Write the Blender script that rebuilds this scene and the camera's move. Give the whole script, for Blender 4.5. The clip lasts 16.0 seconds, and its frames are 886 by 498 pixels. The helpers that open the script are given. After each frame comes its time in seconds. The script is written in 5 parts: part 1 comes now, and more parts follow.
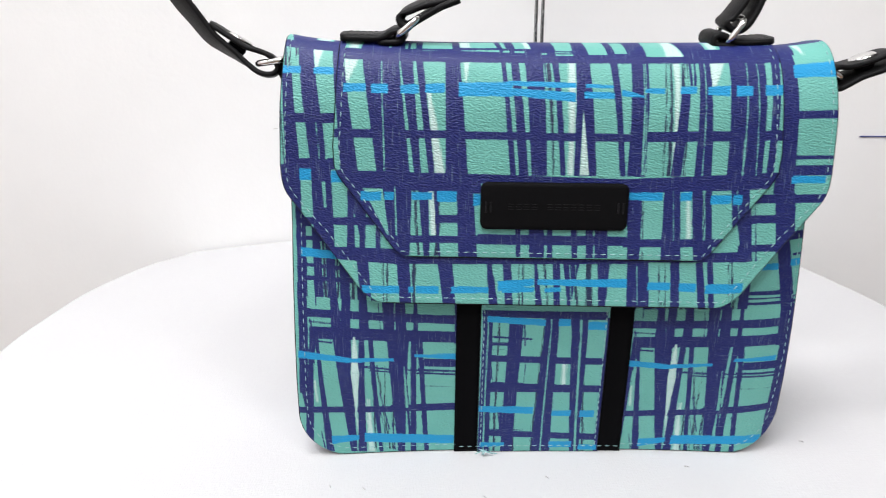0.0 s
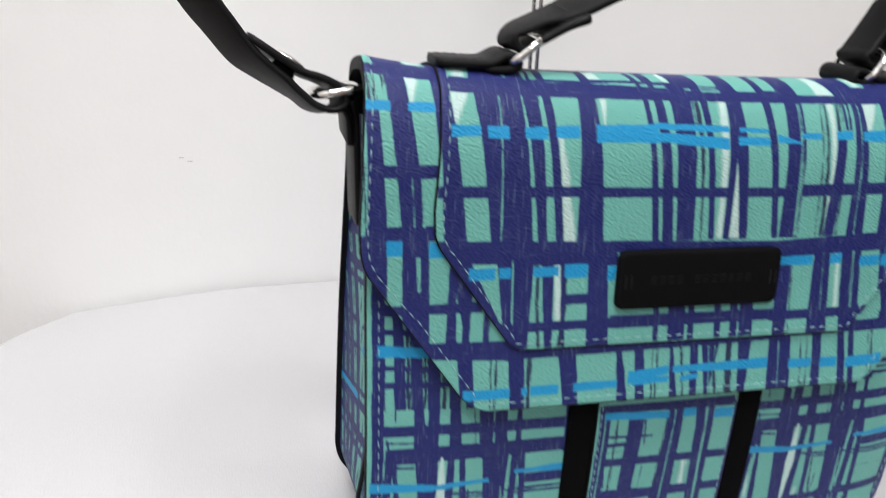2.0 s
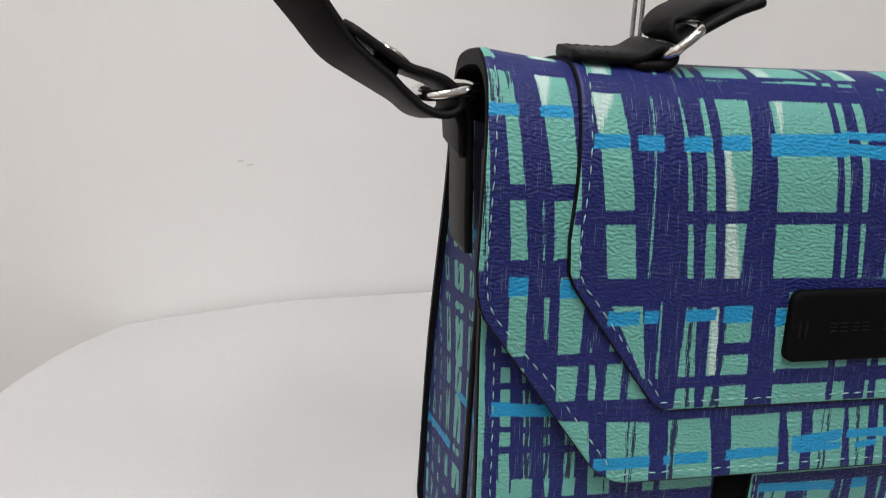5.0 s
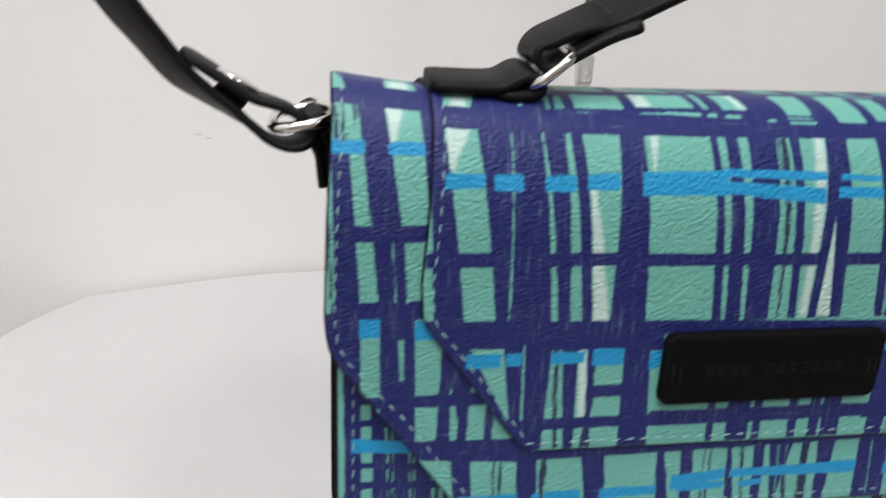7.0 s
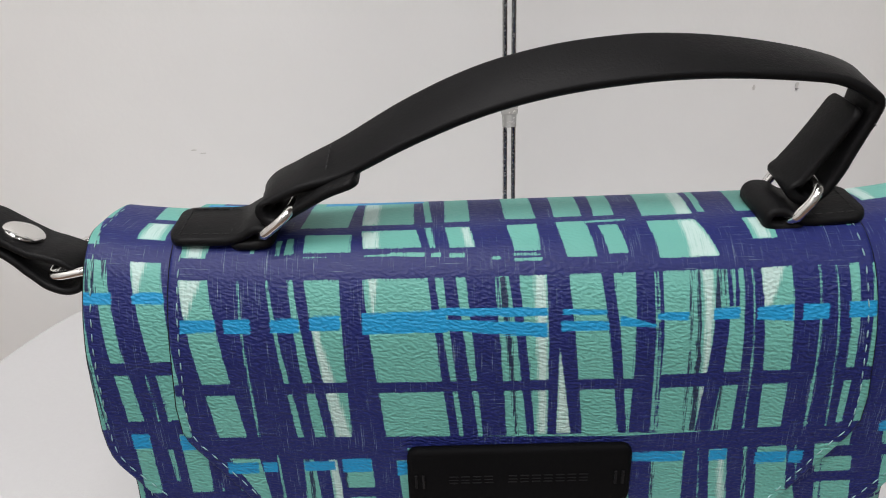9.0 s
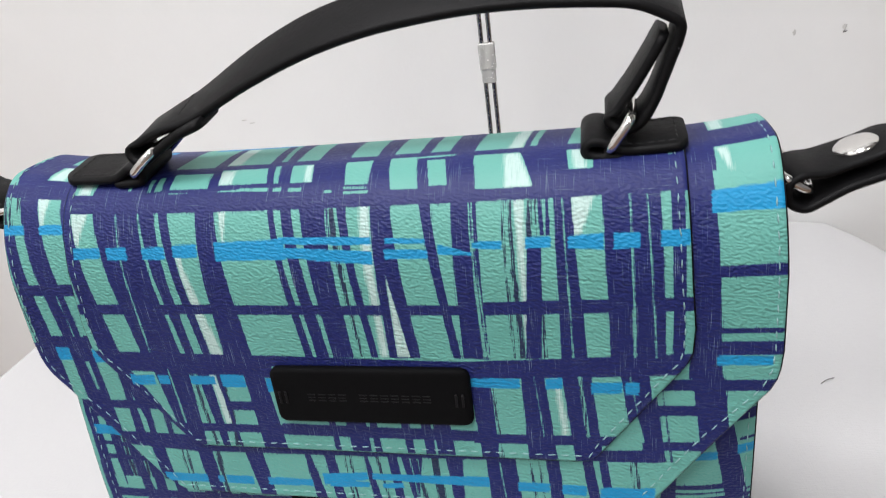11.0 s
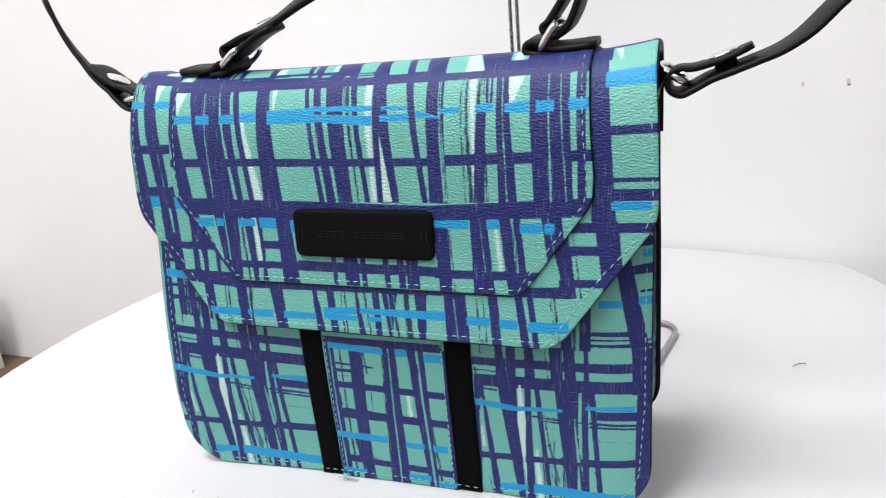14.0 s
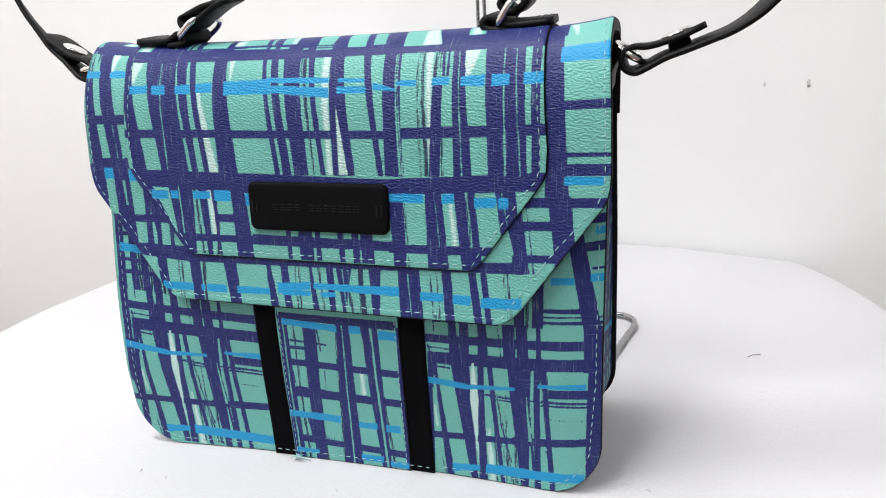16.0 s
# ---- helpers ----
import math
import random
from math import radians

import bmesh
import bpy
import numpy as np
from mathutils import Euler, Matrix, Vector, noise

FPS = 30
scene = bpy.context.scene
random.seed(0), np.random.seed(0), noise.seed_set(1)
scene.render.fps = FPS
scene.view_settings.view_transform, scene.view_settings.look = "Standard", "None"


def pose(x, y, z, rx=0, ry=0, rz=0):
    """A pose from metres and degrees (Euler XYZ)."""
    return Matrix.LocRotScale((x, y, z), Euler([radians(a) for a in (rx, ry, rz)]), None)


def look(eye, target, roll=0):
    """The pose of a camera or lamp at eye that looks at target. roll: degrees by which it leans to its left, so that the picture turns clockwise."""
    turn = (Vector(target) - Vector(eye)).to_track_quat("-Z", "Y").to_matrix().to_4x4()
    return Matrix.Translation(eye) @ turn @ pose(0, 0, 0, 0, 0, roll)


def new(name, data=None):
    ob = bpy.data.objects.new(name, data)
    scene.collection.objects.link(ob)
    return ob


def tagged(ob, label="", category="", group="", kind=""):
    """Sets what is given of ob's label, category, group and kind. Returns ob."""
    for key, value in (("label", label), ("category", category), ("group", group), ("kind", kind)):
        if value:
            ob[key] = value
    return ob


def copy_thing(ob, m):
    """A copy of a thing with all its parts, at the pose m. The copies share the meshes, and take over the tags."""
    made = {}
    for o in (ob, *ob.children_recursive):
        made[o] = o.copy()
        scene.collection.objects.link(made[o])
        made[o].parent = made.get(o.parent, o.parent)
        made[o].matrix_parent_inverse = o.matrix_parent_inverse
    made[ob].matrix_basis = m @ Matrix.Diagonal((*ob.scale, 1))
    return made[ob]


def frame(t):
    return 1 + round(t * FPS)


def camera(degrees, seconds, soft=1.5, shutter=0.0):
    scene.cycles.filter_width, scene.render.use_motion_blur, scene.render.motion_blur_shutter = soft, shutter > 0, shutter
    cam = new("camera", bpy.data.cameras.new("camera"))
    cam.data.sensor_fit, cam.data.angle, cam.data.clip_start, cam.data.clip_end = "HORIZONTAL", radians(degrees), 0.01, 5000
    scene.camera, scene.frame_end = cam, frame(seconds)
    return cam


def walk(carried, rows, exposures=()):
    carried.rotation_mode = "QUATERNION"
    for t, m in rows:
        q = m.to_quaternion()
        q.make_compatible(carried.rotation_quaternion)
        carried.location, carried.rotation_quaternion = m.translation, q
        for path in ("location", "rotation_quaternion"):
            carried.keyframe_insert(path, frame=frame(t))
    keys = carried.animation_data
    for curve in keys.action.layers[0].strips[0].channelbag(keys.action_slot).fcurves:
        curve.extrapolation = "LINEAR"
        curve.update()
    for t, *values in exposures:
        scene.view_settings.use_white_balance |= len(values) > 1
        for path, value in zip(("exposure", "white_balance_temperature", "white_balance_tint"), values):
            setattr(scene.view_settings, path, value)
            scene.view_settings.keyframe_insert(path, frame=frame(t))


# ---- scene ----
cam = camera(63.0, 16.0, soft=1.0, shutter=0.5)
PATH = [
    (0, (-0.04787, -0.32744, 0.21753), (-0.0627, 1.5826, -0.3752), 0.00),
    (0.5, (-0.07879, -0.31253, 0.20997), (0.0146, 1.6022, -0.3602), 0.57),
    (1, (-0.10856, -0.28648, 0.20348), (0.1621, 1.6109, -0.3682), -0.30),
    (1.5, (-0.14023, -0.25504, 0.20571), (0.2927, 1.6085, -0.3773), 0.65),
    (2, (-0.15872, -0.22599, 0.22012), (0.3351, 1.6285, -0.3429), 2.13),
    (2.5, (-0.1802, -0.19887, 0.24545), (0.3507, 1.6324, -0.3583), 4.25),
    (3, (-0.18314, -0.18136, 0.26159), (0.366, 1.6131, -0.4301), 5.41),
    (3.5, (-0.18239, -0.16469, 0.27291), (0.3795, 1.6117, -0.4543), 5.14),
    (4, (-0.17946, -0.15594, 0.25259), (0.3631, 1.6341, -0.4556), 4.69),
    (4.2, (-0.17903, -0.1592, 0.24303), (0.3354, 1.6563, -0.4199), 3.99),
    (6.3, (-0.14842, -0.18379, 0.20302), (0.1082, 1.7232, -0.3424), 0.72),
    (6.5, (-0.14432, -0.177, 0.21545), (0.1746, 1.694, -0.4153), 0.84),
    (7, (-0.12494, -0.16609, 0.23986), (0.1905, 1.6723, -0.482), 2.38),
    (7.5, (-0.08957, -0.164, 0.26417), (0.0911, 1.6822, -0.4835), 1.05),
    (8, (-0.06879, -0.1648, 0.27814), (0.0474, 1.6234, -0.6101), 1.72),
    (8.5, (-0.03474, -0.1643, 0.29434), (0.0676, 1.6212, -0.601), -0.74),
    (9, (-0.01719, -0.16877, 0.30088), (-0.0397, 1.6151, -0.6031), -2.46),
    (9.5, (0.01458, -0.175, 0.30207), (-0.1203, 1.6155, -0.5787), -4.93),
    (9.7, (0.02444, -0.17618, 0.30324), (-0.1169, 1.5952, -0.6145), -4.18),
    (11.8, (0.11028, -0.19367, 0.26588), (-0.4726, 1.4923, -0.6385), -9.81),
    (12, (0.11718, -0.19999, 0.25943), (-0.4817, 1.5089, -0.5896), -8.62),
    (12.5, (0.12016, -0.22866, 0.24702), (-0.512, 1.4957, -0.5447), -6.94),
    (13, (0.13215, -0.24723, 0.23222), (-0.5321, 1.503, -0.4715), -6.31),
    (13.5, (0.13447, -0.26643, 0.22746), (-0.5553, 1.4963, -0.4183), -5.62),
    (14, (0.14564, -0.27986, 0.22223), (-0.5383, 1.506, -0.3635), -5.18),
    (14.5, (0.15134, -0.2716, 0.21814), (-0.4845, 1.5414, -0.3376), -4.49),
    (15, (0.15688, -0.27139, 0.21297), (-0.4648, 1.5405, -0.362), -4.07),
    (15.5, (0.15628, -0.27473, 0.21045), (-0.4578, 1.5389, -0.3672), -3.51),
    (16, (0.15425, -0.28052, 0.20757), (-0.4658, 1.5338, -0.3614), -3.35),
]
walk(cam, [(t, look(eye, target, roll)) for t, eye, target, roll in PATH],
     exposures=[(0.0, 0.02, 6500, 10), (1.0, -0.05, 6500, 10), (2.0, -0.22, 6580, 10), (3.0, -0.5, 6700, 10), (4.2, -0.6, 6780, 10), (6.3, -0.62, 6760, 10), (7.0, -0.40, 6730, 10),
                (7.5, -0.33, 6700, 10), (8.5, -0.44, 6700, 10), (9.0, -0.62, 6700, 10), (9.7, -0.75, 6700, 10), (11.8, 0.0, 6500, 10), (13.0, 0.06, 6500, 10), (16.0, 0.02, 6500, 10)])

# ---- light: three ceiling panels in a closed room, pale north and west, grey elsewhere ----
FLOOR, TOP = -0.160, 2.2
world = bpy.data.worlds.new("room_air")
scene.world = world
world.use_nodes = True
world.node_tree.nodes["Background"].inputs["Color"].default_value = (0.9, 0.95, 1.0, 1)
world.node_tree.nodes["Background"].inputs["Strength"].default_value = 0.05
LAMPS = [(-0.45, -1.5), (1.15, -1.6), (-0.30, -0.48)]
for (lx, ly), watts in zip(LAMPS, (28.5, 18.5, 35.5)):
    data = bpy.data.lights.new("ceiling_panel_light", "AREA")
    data.shape, data.size, data.size_y, data.energy = "RECTANGLE", 0.6, 0.6, watts
    data.color = (0.98, 0.972, 1.0)
    new("ceiling_panel_light", data).matrix_world = look((lx, ly, TOP - 0.05), (lx, ly, 0))


# ---- materials ----
def graph(name):
    m = bpy.data.materials.new(name)
    m.use_nodes = True
    return m, m.node_tree, m.node_tree.nodes["Principled BSDF"]


def node(nt, kind, **sets):
    n = nt.nodes.new(kind)
    for k, v in sets.items():
        if k in n.inputs:
            n.inputs[k].default_value = v
    return n


def mth(nt, op, a, b=None, c=None, clamp=False):
    n = nt.nodes.new("ShaderNodeMath")
    n.operation, n.use_clamp = op, clamp
    for i, x in enumerate((a, b, c)):
        if x is None:
            continue
        if isinstance(x, (int, float)):
            n.inputs[i].default_value = x
        else:
            nt.links.new(x, n.inputs[i])
    return n.outputs[0]


def noise_at(nt, vec, scale, stretch=(1, 1, 1), detail=3.0, rough=0.55):
    mp = node(nt, "ShaderNodeMapping")
    mp.inputs["Scale"].default_value = stretch
    nt.links.new(vec, mp.inputs["Vector"])
    n = node(nt, "ShaderNodeTexNoise", Scale=scale, Detail=detail, Roughness=rough)
    nt.links.new(mp.outputs[0], n.inputs["Vector"])
    return n.outputs["Fac"]


def blend(nt, fac, a, b):
    n = nt.nodes.new("ShaderNodeMix")
    n.data_type = "RGBA"
    for key, x in ((0, fac), (6, a), (7, b)):
        if isinstance(x, (int, float)):
            n.inputs[key].default_value = x
        elif isinstance(x, tuple):
            n.inputs[key].default_value = (*x, 1)
        else:
            nt.links.new(x, n.inputs[key])
    return n.outputs[2]


def bump(nt, bsdf, height, strength, distance):
    b = node(nt, "ShaderNodeBump", Strength=strength, Distance=distance)
    nt.links.new(height, b.inputs["Height"])
    nt.links.new(b.outputs[0], bsdf.inputs["Normal"])


def plain(name, colour, rough, metal=0.0, vary=0.12, scale=40.0, grain=0.0, grain_scale=900.0, specular=0.5):
    """A painted, moulded or metal surface: two scales of variation and a fine relief."""
    m, nt, p = graph(name)
    at = node(nt, "ShaderNodeTexCoord").outputs["Object"]
    big, small = noise_at(nt, at, scale), noise_at(nt, at, scale * 14)
    k = mth(nt, "ADD", mth(nt, "MULTIPLY", big, 0.7), mth(nt, "MULTIPLY", small, 0.3))
    lo, hi = tuple(c * (1 - vary) for c in colour), tuple(min(1, c * (1 + vary)) for c in colour)
    nt.links.new(blend(nt, k, lo, hi), p.inputs["Base Color"])
    nt.links.new(mth(nt, "MULTIPLY_ADD", small, 0.16, rough - 0.08), p.inputs["Roughness"])
    p.inputs["Metallic"].default_value = metal
    p.inputs["Specular IOR Level"].default_value = specular
    if grain:
        bump(nt, p, noise_at(nt, at, grain_scale, detail=4.0), grain, 0.0004)
    return m


def leather_print():
    """Grained coated canvas printed with navy, sky-blue and white brush strokes on sea green."""
    m, nt, p = graph("brush_plaid_print")
    sheet = node(nt, "ShaderNodeAttribute")
    sheet.attribute_name = "sheet"
    ink = node(nt, "ShaderNodeAttribute")
    ink.attribute_name = "ink"
    dry = node(nt, "ShaderNodeAttribute")
    dry.attribute_name = "dry"
    at = sheet.outputs["Vector"]
    sep = node(nt, "ShaderNodeSeparateXYZ")
    nt.links.new(ink.outputs["Vector"], sep.inputs[0])
    down = noise_at(nt, at, 1.0, (2.6, 0.11, 1), 5.0, 0.65)
    across = noise_at(nt, at, 1.0, (0.11, 2.6, 1), 5.0, 0.65)
    edge = noise_at(nt, at, 0.55, (1, 1, 1), 4.0, 0.6)
    large = noise_at(nt, at, 0.05, (1, 1, 1), 2.0)

    def mask(field, terms, soft):
        for n, amp in terms:
            field = mth(nt, "ADD", field, mth(nt, "MULTIPLY_ADD", n, amp, -amp / 2))
        return mth(nt, "MULTIPLY_ADD", field, 1 / soft, 0.5, True)

    navy = mask(sep.outputs[0], ((down, 0.9), (across, 0.8), (edge, 0.45)), 0.16)
    streak = mask(dry.outputs["Fac"], ((down, 4.2), (edge, 1.0)), 0.2)
    blue = mask(sep.outputs[1], ((across, 2.4), (edge, 0.5)), 0.25)
    white = mask(mth(nt, "MINIMUM", sep.outputs[2], 0.75), ((down, 4.2), (edge, 0.6)), 1.3)
    fringe = mask(mth(nt, "ADD", sep.outputs[0], -0.30), ((down, 5.6),), 0.25)
    fringe2 = mask(mth(nt, "ADD", sep.outputs[0], -0.40), ((across, 4.6),), 0.25)
    navy = mth(nt, "MAXIMUM", navy, mth(nt, "MULTIPLY", mth(nt, "MAXIMUM", fringe, fringe2), 0.9))
    hair = noise_at(nt, at, 1.0, (4.5, 0.07, 1), 2.0, 0.6)
    scratch = mth(nt, "MULTIPLY", mth(nt, "MULTIPLY_ADD", hair, 10.0, mth(nt, "MULTIPLY_ADD", large, -2.4, -5.15), True), 0.6)
    hair2 = noise_at(nt, at, 1.0, (0.07, 4.0, 1), 2.0, 0.6)
    scratch2 = mth(nt, "MULTIPLY", mth(nt, "MULTIPLY_ADD", hair2, 10.0, mth(nt, "MULTIPLY_ADD", large, 2.4, -7.8), True), 0.5)
    bare = mth(nt, "MULTIPLY", navy, mth(nt, "MAXIMUM", scratch, scratch2))
    green = blend(nt, large, (0.116, 0.368, 0.316), (0.152, 0.432, 0.374))
    c = blend(nt, mth(nt, "MULTIPLY", white, 0.78), green, (0.56, 0.70, 0.67))
    c = blend(nt, mth(nt, "MULTIPLY", streak, 0.95), c, (0.009, 0.010, 0.062))
    c = blend(nt, navy, c, blend(nt, edge, (0.0075, 0.0126, 0.094), (0.0135, 0.0212, 0.145)))
    c = blend(nt, bare, c, (0.30, 0.42, 0.46))
    c = blend(nt, blue, c, blend(nt, across, (0.006, 0.22, 0.47), (0.014, 0.32, 0.60)))
    nt.links.new(c, p.inputs["Base Color"])
    # soft rippled grain, wider than high and slightly aslant
    warp = node(nt, "ShaderNodeMapping")
    warp.inputs["Rotation"].default_value = (0, 0, 0.14)
    nt.links.new(at, warp.inputs["Vector"])
    squash = node(nt, "ShaderNodeMapping")
    squash.inputs["Scale"].default_value = (0.72, 1.3, 1)
    nt.links.new(warp.outputs[0], squash.inputs["Vector"])
    ripple = node(nt, "ShaderNodeTexNoise", Scale=1.0, Detail=0.4, Roughness=0.4, Distortion=0.25)
    nt.links.new(squash.outputs[0], ripple.inputs["Vector"])
    height = mth(nt, "ADD", ripple.outputs["Fac"], mth(nt, "MULTIPLY", edge, 0.04))
    # the grain is drawn flat where the canvas is stretched over the top
    along = node(nt, "ShaderNodeSeparateXYZ")
    nt.links.new(at, along.inputs[0])
    taut = mth(nt, "MULTIPLY_ADD", mth(nt, "MULTIPLY_ADD", along.outputs[1], 0.09, -9.7, True), -0.75, 1.0)
    bump(nt, p, mth(nt, "MULTIPLY", height, taut), 1.0, 0.00054)
    nt.links.new(mth(nt, "MULTIPLY_ADD", ripple.outputs["Fac"], -0.2, 0.60), p.inputs["Roughness"])
    p.inputs["Specular IOR Level"].default_value = 0.31
    return m


def wall_paint():
    m, nt, p = graph("wall_paint")
    at = node(nt, "ShaderNodeTexCoord").outputs["Object"]
    k = mth(nt, "ADD", mth(nt, "MULTIPLY", noise_at(nt, at, 2.2), 0.6), mth(nt, "MULTIPLY", noise_at(nt, at, 30.0), 0.4))
    nt.links.new(blend(nt, k, (0.785, 0.785, 0.772), (0.845, 0.845, 0.835)), p.inputs["Base Color"])
    p.inputs["Roughness"].default_value = 0.75
    bump(nt, p, noise_at(nt, at, 220.0, detail=5.0), 0.15, 0.001)
    return m


def cloth():
    m, nt, p = graph("white_cloth")
    at = node(nt, "ShaderNodeTexCoord").outputs["Object"]
    k = mth(nt, "ADD", mth(nt, "MULTIPLY", noise_at(nt, at, 6.0), 0.6), mth(nt, "MULTIPLY", noise_at(nt, at, 400.0), 0.4))
    nt.links.new(blend(nt, k, (0.50, 0.50, 0.505), (0.56, 0.56, 0.565)), p.inputs["Base Color"])
    p.inputs["Roughness"].default_value = 0.8
    w1 = noise_at(nt, at, 1.0, (1500, 260, 900), 1.0)
    w2 = noise_at(nt, at, 1.0, (260, 1500, 900), 1.0)
    bump(nt, p, mth(nt, "ADD", w1, w2), 0.25, 0.0005)
    return m


PRINT = leather_print()
BLACK = plain("black_leather", (0.0045, 0.0045, 0.005), 0.50, vary=0.25, grain=0.3, grain_scale=1300.0, specular=0.14)
EDGE = plain("black_edge_paint", (0.006, 0.006, 0.008), 0.6, vary=0.2, specular=0.12)
PLATE = plain("matt_black_leather", (0.0035, 0.0035, 0.004), 0.7, vary=0.2, grain=0.2, specular=0.07)
EMBOSS = plain("glossy_black_embossing", (0.0075, 0.0075, 0.0085), 0.5, specular=0.17)
STRIP = plain("soft_black_leather", (0.0025, 0.0025, 0.003), 0.75, vary=0.2, grain=0.15, specular=0.04)
CHROME = plain("polished_metal", (0.78, 0.77, 0.75), 0.14, metal=1.0, vary=0.05)
STEEL = plain("steel_rod", (0.36, 0.36, 0.355), 0.26, metal=1.0, vary=0.1)
THREAD = plain("aqua_thread", (0.27, 0.46, 0.47), 0.7, vary=0.15)
DARK_THREAD = plain("black_thread", (0.012, 0.012, 0.013), 0.7)
TAPE = plain("clear_tape", (0.84, 0.83, 0.79), 0.25, vary=0.06)
TAPE.node_tree.nodes["Principled BSDF"].inputs["Transmission Weight"].default_value = 0.45
WALL = wall_paint()
# assumed grey for the unseen room sides, to weaken bounce and deepen shadows
DIM = plain("bounce_cutting_grey", (0.30, 0.30, 0.30), 0.8, vary=0.1, scale=3.0)
CLOTH = cloth()
WOOD = plain("brown_floor", (0.13, 0.08, 0.052), 0.5, vary=0.3, scale=12.0)
PEN = plain("pen_mark", (0.05, 0.06, 0.2), 0.6)
SCUFF = plain("scuff_mark", (0.60, 0.59, 0.57), 0.8)
LINT = plain("grey_lint", (0.24, 0.23, 0.23), 0.8)
PALE_LINT = plain("pale_lint", (0.46, 0.45, 0.44), 0.8)
CARD = plain("white_cardboard", (0.62, 0.60, 0.57), 0.7, vary=0.08)
RED = plain("red_print", (0.35, 0.03, 0.05), 0.6)
PAINT = plain("white_lacquer", (0.75, 0.75, 0.74), 0.4)
GLOW, nt, p = graph("lamp_diffuser")
p.inputs["Emission Color"].default_value, p.inputs["Emission Strength"].default_value = (1, 0.98, 0.95, 1), 3.0


# ---- building helpers ----
def thing(name, label, category, at=(0, 0, 0), group="", kind=""):
    ob = new(name)
    ob.location = at
    return tagged(ob, label, category, group, kind)


def mesh_from(name, verts, faces, mats=(), index=None, smooth=True):
    me = bpy.data.meshes.new(name)
    me.from_pydata([tuple(map(float, v)) for v in verts], [], faces)
    for m in mats:
        me.materials.append(m)
    if index is not None:
        me.polygons.foreach_set("material_index", np.asarray(index, dtype=np.int32))
    me.polygons.foreach_set("use_smooth", np.full(len(me.polygons), smooth))
    return me


def part(name, me, parent, label="", material=None, kind=""):
    if material is not None:
        me.materials.append(material)
    ob = new(name, me)
    ob.parent = parent
    return tagged(ob, label, kind=kind)


def from_bm(name, bm, smooth=False):
    me = bpy.data.meshes.new(name)
    bmesh.ops.recalc_face_normals(bm, faces=bm.faces)
    bm.to_mesh(me)
    bm.free()
    me.polygons.foreach_set("use_smooth", np.full(len(me.polygons), smooth))
    return me


def block(name, lo, hi, bevel=0.0):
    bm = bmesh.new()
    bmesh.ops.create_cube(bm, size=1)
    for v in bm.verts:
        v.co = Vector([(lo[i] + hi[i]) / 2 + v.co[i] * (hi[i] - lo[i]) for i in range(3)])
    if bevel:
        bmesh.ops.bevel(bm, geom=bm.edges[:], offset=bevel, segments=3, affect="EDGES", profile=0.6)
    return from_bm(name, bm)


def curve_through(points, n=8):
    """A smooth line through the points (any dimension)."""
    q = [np.array(a, float) for a in points]
    q = [2 * q[0] - q[1]] + q + [2 * q[-1] - q[-2]]
    out = []
    for i in range(1, len(q) - 2):
        a, b, c, d = q[i - 1:i + 3]
        for k in range(n):
            t = k / n
            out.append(0.5 * (2 * b + (c - a) * t + (2 * a - 5 * b + 4 * c - d) * t * t + (3 * b - a - 3 * c + d) * t ** 3))
    out.append(q[-2])
    return np.array(out)


